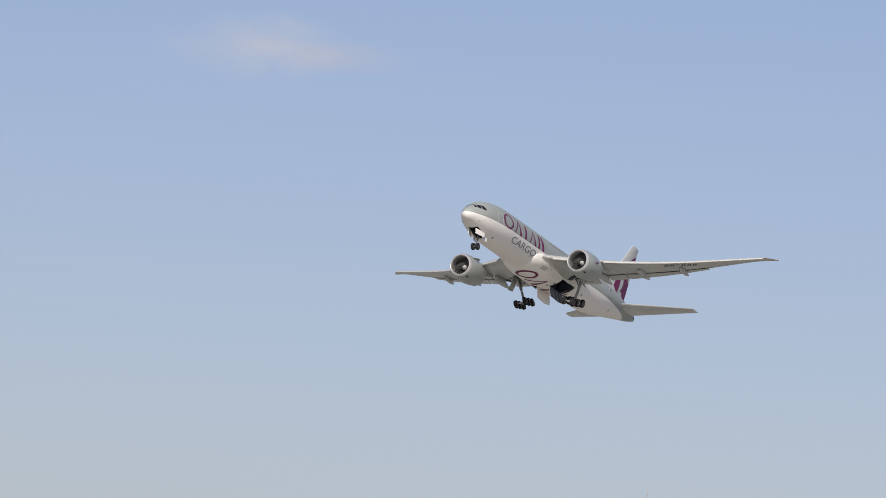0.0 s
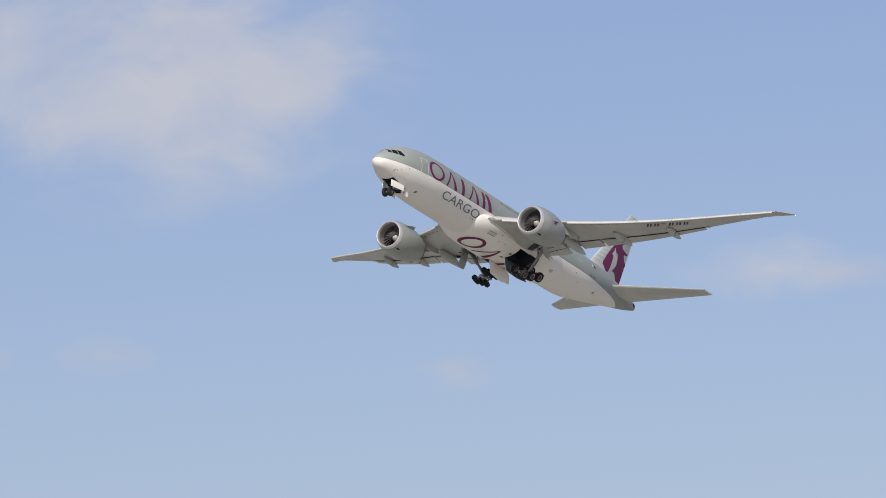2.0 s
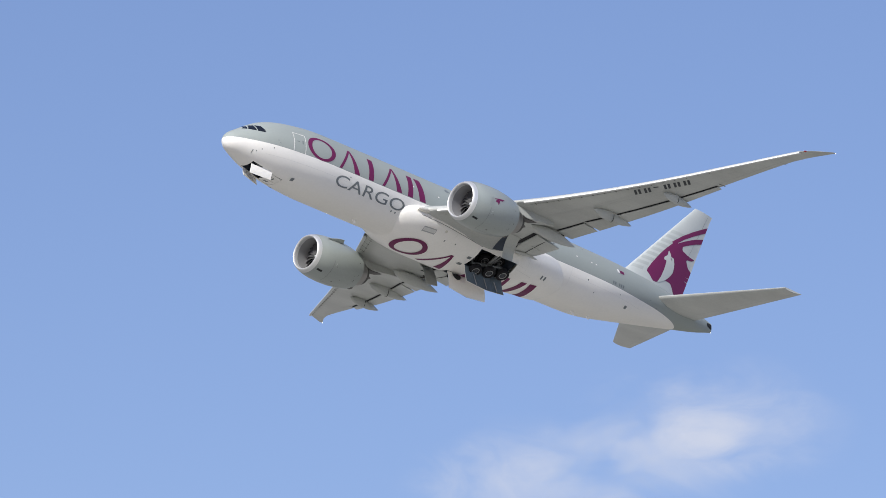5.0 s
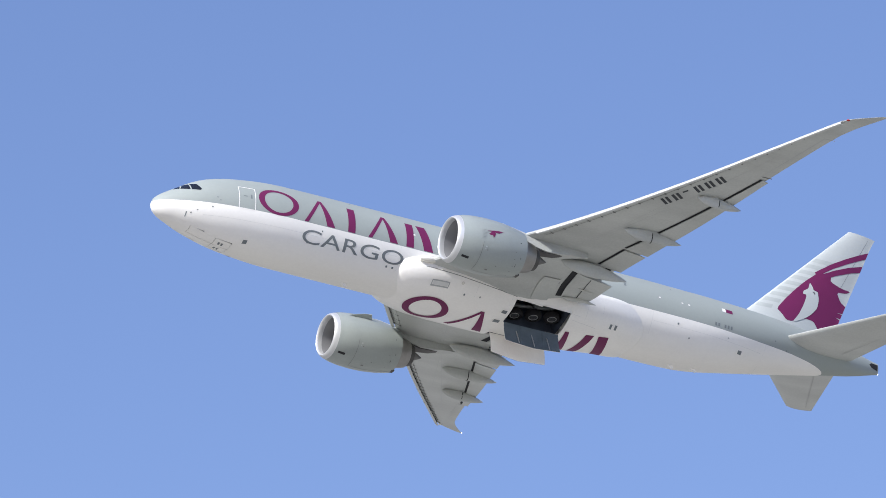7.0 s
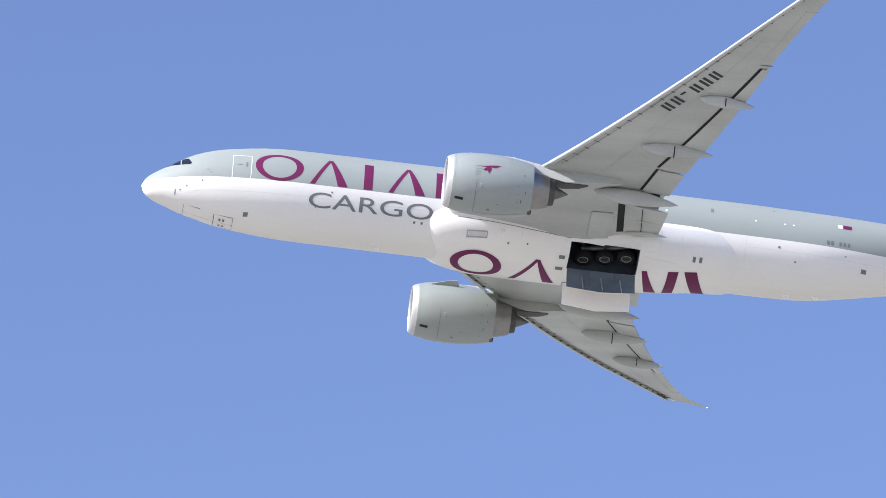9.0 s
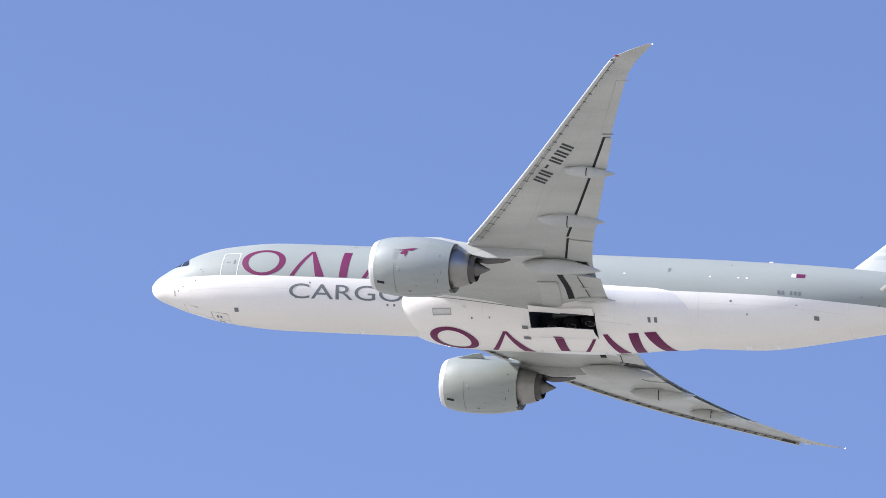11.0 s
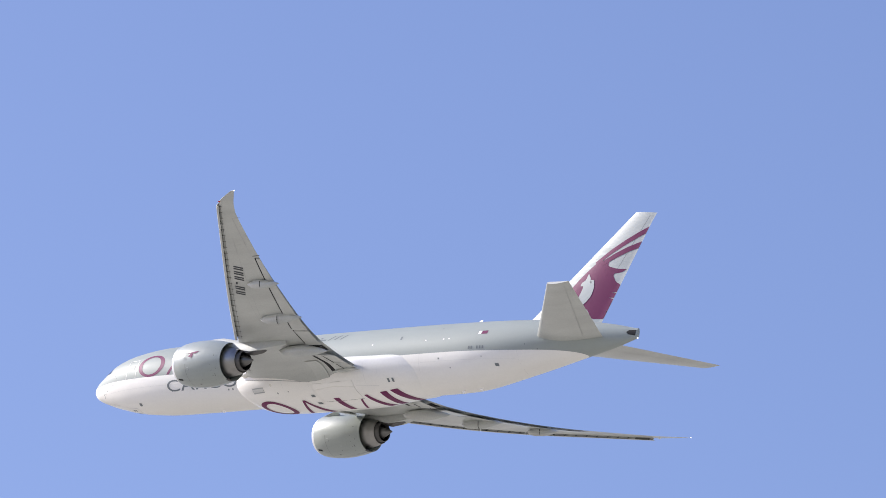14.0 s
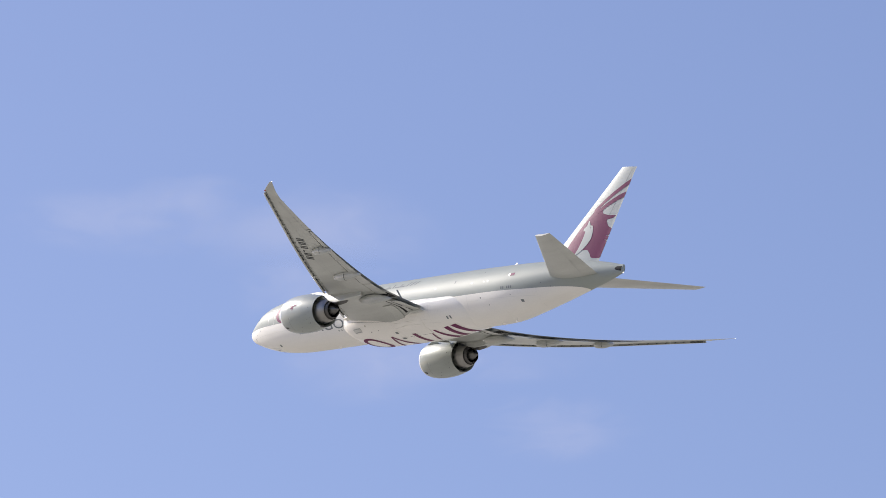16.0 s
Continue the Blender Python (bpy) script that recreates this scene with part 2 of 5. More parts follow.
def cloud_material(name, density, softness, rgb):
    m = bpy.data.materials.new(name)
    m.use_nodes = True
    n, l = m.node_tree.nodes, m.node_tree.links
    n.remove(n["Principled BSDF"])
    uv = n.new("ShaderNodeTexCoord")
    sc = n.new("ShaderNodeVectorMath")
    sc.operation = "MULTIPLY_ADD"
    sc.inputs[1].default_value, sc.inputs[2].default_value = (2, 2, 0), (-1, -1, 0)
    l.new(uv.outputs["UV"], sc.inputs[0])
    ln = n.new("ShaderNodeVectorMath")
    ln.operation = "LENGTH"
    l.new(sc.outputs[0], ln.inputs[0])
    nz = n.new("ShaderNodeTexNoise")
    nz.inputs["Scale"].default_value, nz.inputs["Detail"].default_value, nz.inputs["Roughness"].default_value = 0.012, 7, 0.55
    nz.inputs["Distortion"].default_value = 0.4
    mp = n.new("ShaderNodeMapping")
    mp.inputs["Scale"].default_value = (1, 1, 1.6)
    l.new(uv.outputs["Object"], mp.inputs[0])
    l.new(mp.outputs[0], nz.inputs[0])
    a = n.new("ShaderNodeMath")            # noise pushes the rim in and out
    a.operation, a.inputs[1].default_value = "MULTIPLY_ADD", 2.2
    l.new(nz.outputs[0], a.inputs[0])
    a.inputs[2].default_value = -0.3
    s = n.new("ShaderNodeMath")
    s.operation = "SUBTRACT"
    l.new(a.outputs[0], s.inputs[0])
    l.new(ln.outputs["Value"], s.inputs[1])
    r = n.new("ShaderNodeMapRange")
    r.interpolation_type = "SMOOTHSTEP"
    r.inputs["From Min"].default_value, r.inputs["From Max"].default_value, r.inputs["To Max"].default_value = -0.35, -0.35 + softness, density
    l.new(s.outputs[0], r.inputs[0])
    rim = n.new("ShaderNodeMapRange")      # nothing at the sheet's edge
    rim.interpolation_type = "SMOOTHSTEP"
    rim.inputs["From Min"].default_value, rim.inputs["From Max"].default_value = 1.0, 0.55
    l.new(ln.outputs["Value"], rim.inputs[0])
    al = n.new("ShaderNodeMath")
    al.operation = "MULTIPLY"
    l.new(r.outputs[0], al.inputs[0])
    l.new(rim.outputs[0], al.inputs[1])
    em, tr, mx = n.new("ShaderNodeEmission"), n.new("ShaderNodeBsdfTransparent"), n.new("ShaderNodeMixShader")
    em.inputs[0].default_value, em.inputs[1].default_value = (*rgb, 1), 1.0
    l.new(al.outputs[0], mx.inputs[0])
    l.new(tr.outputs[0], mx.inputs[1])
    l.new(em.outputs[0], mx.inputs[2])
    l.new(mx.outputs[0], n["Material Output"].inputs[0])
    return m


_b = M["lit"].node_tree.nodes["Principled BSDF"]
_b.inputs["Emission Color"].default_value, _b.inputs["Emission Strength"].default_value = (1, 0.95, 0.85, 1), 1.5
M["cumulus"] = cloud_material("hazy cumulus", 0.71, 1.6, (0.735, 0.77, 0.90))
M["scud"] = cloud_material("thin cumulus", 0.34, 1.5, (0.69, 0.705, 0.83))
M["wisp"] = cloud_material("thin cirrus", 0.27, 1.7, (0.53, 0.57, 0.79))


def cloud(az, el, half_w, half_h, material, label, far=4300):
    """A thin bank of cloud far off, bowed like the sky's vault. Angles in degrees."""
    bm = bmesh.new()
    uvl = bm.loops.layers.uv.new("UVMap")
    nu, nv = 20, 12
    g = {}
    for i in range(nu + 1):
        for j in range(nv + 1):
            u, v = i / nu * 2 - 1, j / nv * 2 - 1
            a, e = radians(az - u * half_w / math.cos(radians(el))), radians(el + v * half_h)
            d = far + 60 * noise.noise(Vector((u * 2 + az, v * 2, el)))
            g[i, j] = bm.verts.new((d * math.cos(e) * math.cos(a), d * math.cos(e) * math.sin(a), d * math.sin(e) + 1.7))
    for i in range(nu):
        for j in range(nv):
            f = bm.faces.new((g[i, j], g[i + 1, j], g[i + 1, j + 1], g[i, j + 1]))
            for lp, (p, q) in zip(f.loops, ((i, j), (i + 1, j), (i + 1, j + 1), (i, j + 1))):
                lp[uvl].uv = (p / nu, q / nv)
    return tagged(part("cloud", bm, material), label, "cloud", "clouds")


for az, el, w, h in (
        (-150.97, 7.50, 0.85, 0.34), (-145.95, 9.25, 2.3, 1.15), (-143.57, 9.91, 1.3, 0.7),
        (-144.00, 11.10, 1.9, 0.95), (-145.62, 9.32, 2.1, 1.35), (-148.28, 10.59, 0.6, 0.4), (-140.65, 9.51, 1.9, 0.6),
        (-137.66, 11.37, 1.3, 0.7), (-136.18, 10.90, 1.15, 0.6), (-137.62, 11.25, 1.15, 0.45)):
    cloud(az, el, w * 1.15, h * 1.15, M["cumulus"], "soft hazy pinkish-white fair-weather cloud")
for az, el, w, h in (
        (-145.19, 6.89, 0.6, 0.26), (-144.01, 6.90, 0.5, 0.2), (-148.17, 6.74, 0.4, 0.2), (-148.25, 6.69, 0.5, 0.25), (-151.81, 7.44, 0.7, 0.2)):
    cloud(az, el, w, h, M["scud"], "small faint pinkish scrap of cloud")
for az, el, w, h in (
        (-36.29, 19.59, 1.0, 0.24), (-36.95, 19.83, 0.5, 0.18), (-38.11, 19.52, 1.05, 0.4), (-38.55, 18.40, 0.8, 0.28),
        (-40.31, 17.89, 0.7, 0.24), (-37.94, 19.01, 0.5, 0.3), (-39.44, 18.47, 1.2, 0.2), (-37.77, 19.57, 0.9, 0.22)):
    cloud(az, el, w * 1.35, h * 1.5, M["wisp"], "thin pale wisp of high cloud")


def mast(x, y, h):
    """A floodlight mast with a head frame, lamps and a lightning rod."""
    m = tagged(new("light_mast"), "tall pale steel floodlight mast on the sand", "mast")
    m.location = (x, y, 0)
    bm = bmesh.new()
    rod(bm, (0, 0, -0.2), (0, 0, h - 1.2), 0.35, 0.14, 16)
    part("pole", bm, M["steel"], m)
    bm = bmesh.new()
    rod(bm, (0, 0, h - 1.2), (0, 0, h), 0.02, 0.02, 8)
    part("lightning_rod", bm, M["steel"], m)
    bm = bmesh.new()
    box(bm, (-0.7, -0.7, h - 1.5), (0.7, 0.7, h - 1.38))
    part("head_frame", bm, M["steel"], m)
    for k in range(4):
        bm = bmesh.new()
        a = k * math.pi / 2
        box(bm, (0.55, -0.25, -0.45), (0.8, 0.25, -0.1), Matrix.Translation((0, 0, h - 1.4)) @ Matrix.Rotation(a, 4, "Z"))
        part("floodlight", bm, M["white"], m)
    return m


_d = 430
mast(_d * math.cos(radians(-154.66)), _d * math.sin(radians(-154.66)), 1.7 + _d * math.tan(radians(3.9)))

# ---- the airplane: x forward, y to port, z up; station s metres aft of the nose lies at x = 30 - s ----
plane = tagged(new("cargo_airplane"), "white and grey twin-engine cargo jet with maroon markings, climbing", "airplane")

# s, centre height, half height, half width
FUS = [(0.0, -0.92, 0.02, 0.02), (0.12, -0.92, 0.36, 0.36), (0.4, -0.9, 0.67, 0.69), (0.9, -0.85, 0.98, 1.06), (1.7, -0.74, 1.36, 1.48), (2.6, -0.61, 1.79, 1.9),
       (3.6, -0.49, 2.17, 2.27), (5.0, -0.43, 2.55, 2.6), (6.5, -0.4, 2.79, 2.83), (8.2, -0.37, 2.98, 3.0), (10.0, -0.37, 3.08, 3.08), (25.0, -0.4, 3.1, 3.1), (41.0, -0.46, 3.1, 3.1),
       (44.0, -0.48, 3.06, 3.06), (45.5, -0.45, 3.01, 3.01), (47.0, -0.36, 2.88, 2.92), (50.0, -0.12, 2.54, 2.62), (53.0, 0.09, 2.17, 2.2), (56.0, 0.26, 1.74, 1.66), (58.5, 0.35, 1.33, 1.17),
       (60.5, 0.39, 0.96, 0.72), (62.0, 0.43, 0.58, 0.34), (62.57, 0.46, 0.46, 0.2)]
FAIR = [(19.1, -1.9, 0.8, 2.2), (19.6, -1.85, 1.35, 2.75), (20.5, -1.78, 1.8, 3.2), (22.0, -1.65, 2.2, 3.6), (24.0, -1.45, 2.5, 3.85), (28.0, -1.4, 2.6, 3.85), (33.0, -1.4, 2.6, 3.75),
        (35.5, -1.35, 2.5, 3.5), (38.0, -1.2, 2.42, 3.2), (40.2, -1.1, 2.4, 2.78), (41.6, -1.0, 1.6, 2.3)]
WELL = (28.95, 33.65)          # main gear bays, stations
WELL_Y = (1.05, 3.2)
FP = 2.25                    # squareness of the fairing's section
NWELL = (2.9, 6.3)


def door_edge(s):
    """Outer edge of the large main gear doors, coming to a blunt point half way along."""
    return 2.66 + 0.24 * (1 - abs(s - 31.2) / 2.4)


def on_body(s, z, lift=0.012):
    """The port side of the body at station s and height z."""
    zc, rz, ry = lerp(FUS, s)
    t = max(-1, min(1, (z - zc) / rz))
    c = math.sqrt(max(0, 1 - t * t))
    n = Vector((0, c / ry, t / rz)).normalized()
    return Vector((30 - s, ry * c, z)) + n * lift


def arc_body(s, v, lift=0.012):
    """As on_body, v running up the skin as an arc length from the waterline's height zero."""
    zc, rz, ry = lerp(FUS, s)
    a = (v - zc) / rz
    return Vector((30 - s, (ry + lift) * math.cos(a), zc + (rz + lift) * math.sin(a)))


def fair_point(s, y, lift=0.0):
    """The underside of the belly fairing."""
    zc, rz, ry = lerp(FAIR, s)
    t = max(-0.999, min(0.999, y / ry))
    p = FP
    return Vector((30 - s, y, zc - (rz) * (1 - abs(t) ** p) ** (1 / p) - lift))


def body_rings(table, stations, n, power=2.0, top=1.0):
    out = []
    for s in stations:
        zc, rz, ry = lerp(table, s)
        ring = []
        for k in range(n):
            a = 2 * math.pi * k / n
            c, d = math.cos(a), math.sin(a)
            e = 2 / power
            ring.append((30 - s, ry * math.copysign(abs(c) ** e, c), zc + rz * (top if d > 0 else 1) * math.copysign(abs(d) ** e, d)))
        out.append(ring)
    return out


st = [0, 0.03, 0.08, 0.16, 0.28, 0.45, 0.65, 0.9, 1.2, 1.55, 1.95, 2.4, 2.9, 3.4, 4, 4.6, 5.3, 6, 6.3, 7, 8, 9, 10] + [11 + k for k in range(18)] + [28.95, 30, 31, 32, 33.65] + [34 + k for k in range(28)] + [61.6, 62.2, 62.57]
NF = 96
rings = body_rings(FUS, st, NF)


def skip_body(i, j):
    x = (st[i] + st[i + 1]) / 2
    a = (j + 0.5) / NF * 360
    if WELL[0] < x < WELL[1] and abs(a - 270) < 80:
        return True
    if NWELL[0] < x < NWELL[1]:
        zc, rz, ry = lerp(FUS, x)
        return a > 180 and abs(ry * math.cos(radians(a))) < 0.82
    return False


fuselage = part("fuselage", loft(rings, True, (True, True), skip_body), M["body"], plane, "white lower and grey upper fuselage skin", 60)

fst = [19.1, 19.3, 19.55, 19.8, 20.3, 21, 21.7, 22.5] + [23.5 + k for k in range(5)] + [28.95, 30, 31.2, 32.4, 33.65] + [34.4 + k * 0.5 for k in range(14)] + [41.3, 41.6]
NB = 128
frings = body_rings(FAIR, fst, NB, FP, 0.45)

for i, s in enumerate(fst):
    if WELL[0] - 0.01 <= s <= WELL[1] + 0.01:
        for sg in (1, -1):
            for yy in WELL_Y:
                j = min((k for k in range(NB) if frings[i][k][2] < -1.3), key=lambda k: abs(frings[i][k][1] - sg * yy))
                frings[i][j] = tuple(fair_point(s, sg * yy))


def skip_fair(i, j):
    x = (fst[i] + fst[i + 1]) / 2
    if not WELL[0] < x < WELL[1]:
        return False
    m = [(frings[i][k % NB][1], frings[i][k % NB][2]) for k in (j, j + 1)]
    y = abs(m[0][0] + m[1][0]) / 2
    return m[0][1] < -1.3 and WELL_Y[0] < y < WELL_Y[1]


fairing = part("belly_fairing", loft(frings, True, (True, True), skip_fair), M["white"], plane, "smooth white belly fairing between the wings", 60)

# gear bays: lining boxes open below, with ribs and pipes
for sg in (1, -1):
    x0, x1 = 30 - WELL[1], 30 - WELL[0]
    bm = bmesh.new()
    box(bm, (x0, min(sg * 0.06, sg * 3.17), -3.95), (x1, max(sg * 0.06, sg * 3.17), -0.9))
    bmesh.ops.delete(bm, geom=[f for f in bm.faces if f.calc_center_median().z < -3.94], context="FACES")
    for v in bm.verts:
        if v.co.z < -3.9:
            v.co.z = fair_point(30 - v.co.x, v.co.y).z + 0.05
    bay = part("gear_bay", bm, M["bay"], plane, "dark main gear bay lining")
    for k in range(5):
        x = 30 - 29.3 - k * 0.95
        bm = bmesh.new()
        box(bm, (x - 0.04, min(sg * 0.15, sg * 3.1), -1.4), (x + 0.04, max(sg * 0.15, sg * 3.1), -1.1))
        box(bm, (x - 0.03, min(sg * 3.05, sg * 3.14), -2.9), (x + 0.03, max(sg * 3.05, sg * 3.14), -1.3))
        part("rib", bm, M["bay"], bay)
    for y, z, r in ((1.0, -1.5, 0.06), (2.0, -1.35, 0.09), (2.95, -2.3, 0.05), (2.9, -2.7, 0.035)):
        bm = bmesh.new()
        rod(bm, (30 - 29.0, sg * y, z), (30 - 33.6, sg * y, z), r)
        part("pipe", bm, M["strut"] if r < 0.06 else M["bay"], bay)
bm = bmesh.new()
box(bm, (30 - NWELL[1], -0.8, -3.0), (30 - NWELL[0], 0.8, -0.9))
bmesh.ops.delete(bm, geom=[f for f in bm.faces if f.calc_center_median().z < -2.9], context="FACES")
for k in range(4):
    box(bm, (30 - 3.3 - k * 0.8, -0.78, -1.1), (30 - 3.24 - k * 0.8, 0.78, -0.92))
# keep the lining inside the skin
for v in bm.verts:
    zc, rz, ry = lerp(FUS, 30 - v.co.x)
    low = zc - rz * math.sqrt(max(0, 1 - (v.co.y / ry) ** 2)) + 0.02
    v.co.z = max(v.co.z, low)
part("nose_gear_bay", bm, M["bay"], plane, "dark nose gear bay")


# ---- wings ----
def wing_z(y):
    """Height of the wing's chord line: bent upward by the lift inboard, straight further out."""
    d = max(0, abs(y) - 3.5)
    e = min(d, 20.0)
    return -1.7 + 0.0407 * e + 0.00494 * e * e + 0.2383 * (d - e)


# y, leading edge station, trailing edge station, thickness ratio
WING = [(1.5, 19.9, 34.0, 0.13), (3.5, 21.3, 34.1, 0.13), (6.0, 23.05, 34.25, 0.12), (8.7, 24.95, 34.5, 0.115), (12.0, 27.3, 35.32, 0.11), (17.0, 30.8, 36.92, 0.105), (23.0, 35.02, 38.87, 0.1),
        (28.0, 38.55, 40.72, 0.095), (29.3, 39.47, 41.27, 0.09), (30.3, 40.18, 41.9, 0.09), (30.95, 40.72, 42.4, 0.088), (31.3, 41.25, 42.7, 0.085), (31.8, 42.2, 43.12, 0.08), (32.25, 43.12, 43.5, 0.07)]


def root_bulge(y, x):
    """Depth of the fillet under the wing root at span y and chord fraction x."""
    b = max(0.0, 1 - max(0.0, abs(y) - 3.4) / 1.9) ** 2
    return 0.88 * b * math.sin(math.pi * max(0.0, min(1.0, x)) ** 1.6)


def foil(le, te, t, droop=0.0, n=14, y=99.0):
    """Points round an airfoil: (station, height), from the trailing edge over the top and back below."""
    c = te - le
    up, dn = [], []
    for k in range(n + 1):
        x = 0.5 - 0.5 * math.cos(math.pi * k / n)
        h = t * 5 * (0.2969 * math.sqrt(x) - 0.126 * x - 0.3516 * x * x + 0.2843 * x**3 - 0.1015 * x**4)
        cam_ = 0.018 * math.sin(math.pi * min(1, x * 1.05)) - droop * max(0, x - 0.75)
        up.append((le + x * c, (h * 0.95 + cam_) * c))
        dn.append((le + x * c, (-h * 0.75 + cam_) * c - root_bulge(y, x)))
    return list(reversed(up)) + dn[1:-1]


def under(y, s, lift=0.0):
    """Height of the wing's underside at span y and station s."""
    le, te, t = lerp(WING, abs(y))
    c = te - le
    x = max(0.001, min(1, (s - le) / c))
    h = t * 5 * (0.2969 * math.sqrt(x) - 0.126 * x - 0.3516 * x * x + 0.2843 * x**3 - 0.1015 * x**4)
    return wing_z(y) + (-h * 0.75 + 0.018 * math.sin(math.pi * min(1, x * 1.05))) * c - root_bulge(y, x) - lift


def on_wing(sg):
    return lambda y, s, lift=0.012: Vector((30 - s, sg * y, under(y, s, lift)))


def slat_section(y):
    """A slat's section at span y, (station, height): the outer skin from the upper edge round the nose to the lower lip, then back inside."""
    le, te, t = lerp(WING, y)
    c = 0.62 + 0.028 * (te - le)
    outer = [(0.74, 0.21), (0.52, 0.225), (0.3, 0.2), (0.12, 0.13), (0.03, 0.05), (0.0, -0.03), (0.03, -0.1), (0.11, -0.165), (0.22, -0.2), (0.34, -0.215)]
    inner = [(0.34, -0.19), (0.23, -0.165), (0.13, -0.11), (0.08, -0.03), (0.11, 0.04), (0.2, 0.11), (0.36, 0.165), (0.54, 0.195), (0.74, 0.2)]
    a = radians(24)
    out = []
    for u, v in outer + inner:
        du = u - 0.74
        out.append((le + c * (0.38 + du * math.cos(a) - v * math.sin(a)), wing_z(y) + c * (0.12 + du * math.sin(a) + v * math.cos(a) - 0.1)))
    return out


SPAN = [3.19, 3.4, 3.65, 3.9, 4.2, 4.6, 5, 5.5, 6.5, 8.7, 10.5, 12, 14, 16, 18, 20, 22, 24, 26, 28, 29.3, 30.3, 30.7, 30.95, 31.1, 31.3, 31.55, 31.8, 32.05, 32.25]
for sg in (1, -1):
    rings = []
    for y in SPAN:
        le, te, t = lerp(WING, y)
        rings.append([(30 - s, sg * y, wing_z(y) + h) for s, h in foil(le, te, t, 0.0, 20, y)])
    wing = part("wing", loft(rings), M["wing"], plane, "swept pale grey wing with a raked tip", 30)

    # leading-edge slats in pieces: hollow shells moved forward and down, each on three curved tracks
    for y0, y1 in ((4.6, 8.2), (10.9, 14.23), (14.26, 17.63), (17.66, 21.03), (21.06, 24.43), (24.46, 27.63), (27.66, 30.75)):
        rg = []
        for k in range(5):
            y = y0 + (y1 - y0) * k / 4
            rg.append([(30 - s, sg * y, z) for s, z in slat_section(y)])
        slat = part("slat", loft(rg), M["slat"], wing, "drooped pale leading-edge slat", 35)
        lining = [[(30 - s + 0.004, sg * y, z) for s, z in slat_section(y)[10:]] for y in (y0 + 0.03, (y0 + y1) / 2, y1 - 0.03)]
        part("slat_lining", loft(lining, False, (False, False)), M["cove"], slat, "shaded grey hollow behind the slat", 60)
        for k in range(4):
            y = y0 + (y1 - y0) * (k + 0.5) / 4
            q = slat_section(y)
            le, te, t = lerp(WING, y)
            bm = bmesh.new()
            a, b = Vector((30 - q[14][0], sg * y, q[14][1])), Vector((30 - le - 0.1 - 0.06 * (te - le), sg * y, under(y, le + 0.1 + 0.06 * (te - le)) + 0.03))
            rod(bm, a, (a + b) / 2 + Vector((0, 0, 0.07)), 0.05, 0.05, 8)
            rod(bm, (a + b) / 2 + Vector((0, 0, 0.07)), b, 0.05, 0.05, 8)
            part("slat_track", bm, M["cove"], wing, "grey slat track")
        # shade of the gap behind the slat, painted as a thin dark strip
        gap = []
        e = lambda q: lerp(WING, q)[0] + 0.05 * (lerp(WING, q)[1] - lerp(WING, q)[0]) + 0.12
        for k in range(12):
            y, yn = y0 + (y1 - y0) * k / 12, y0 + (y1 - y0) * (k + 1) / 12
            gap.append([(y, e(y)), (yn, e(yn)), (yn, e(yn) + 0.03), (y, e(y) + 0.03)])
        part("slat_gap_shade", sheet(gap, on_wing(sg), 9, 9), M["cove"], wing)
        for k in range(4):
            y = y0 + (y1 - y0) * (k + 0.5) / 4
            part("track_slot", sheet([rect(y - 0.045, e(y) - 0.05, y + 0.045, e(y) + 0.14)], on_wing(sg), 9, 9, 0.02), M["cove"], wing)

    # flaps: outboard and inboard, lowered a little, the cove's shade painted ahead of them
    for y0, y1, s0, s1, sub in ((11.6, 22.9, 33.4, 38.35, "outboard"), (3.85, 7.1, 32.2, 31.85, "inboard"), (8.8, 11.4, 32.7, 33.4, "flaperon")):
        rg = []
        for k in range(9):
            y = y0 + (y1 - y0) * k / 8
            s = s0 + (s1 - s0) * k / 8
            te = lerp(WING, y)[1]
            ring = []
            ex, dr = (0.55, 0.19) if sub == "inboard" else (0.14, 0.15)
            for q, h in foil(s + 0.12, te + ex, 0.16, 0.0, 8):
                ring.append((30 - q, sg * y, under(y, s, 0.05) + h * 0.6 - 0.02 + (q - s) * (under(y, te) - under(y, s)) / (te - s) - dr * (q - s)))
            rg.append(ring)
        flap = part("flap", loft(rg), M["wing"], wing, "lowered trailing-edge flap", 30)
        if sub == "inboard":
            bm = bmesh.new()
            pts = []
            for k in (0.3, 7.7):
                y = y0 + (y1 - y0) * k / 8
                s = s0 + (s1 - s0) * k / 8
                te = lerp(WING, y)[1]
                pts.append((30 - s - 1.3, sg * y, under(y, s, 0.05) - 0.09 + 1.3 * (under(y, te) - under(y, s)) / (te - s) - 0.19 * 1.3))
            rod(bm, pts[0], pts[1], 0.025, 0.025, 8)
            part("flap_joint", bm, M["dark"], flap)
            # linkage beside the flap's outer end, over a dark sheet for its recess's shade
            part("linkage_recess_shade", sheet([[(7.25, 32.9), (8.3, 33.0), (8.6, 34.1), (7.2, 34.1)]], on_wing(sg), 0.4, 0.4, 0.02), M["dark"], wing, "dark sheet as the shade of the flap linkage recess")
            bm = bmesh.new()
            for a, b in (((7.3, 32.7), (8.2, 34.1)), ((8.5, 32.9), (7.6, 34.0)), ((7.9, 32.7), (8.0, 34.2))):
                rod(bm, (30 - a[1], sg * a[0], under(*a) - 0.06), (30 - b[1], sg * b[0], under(*b) - 0.1), 0.045, 0.045, 8)
            part("linkage", bm, M["hot"], wing)
        # the cove's shade, put on the underside as a dark strip
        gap = []
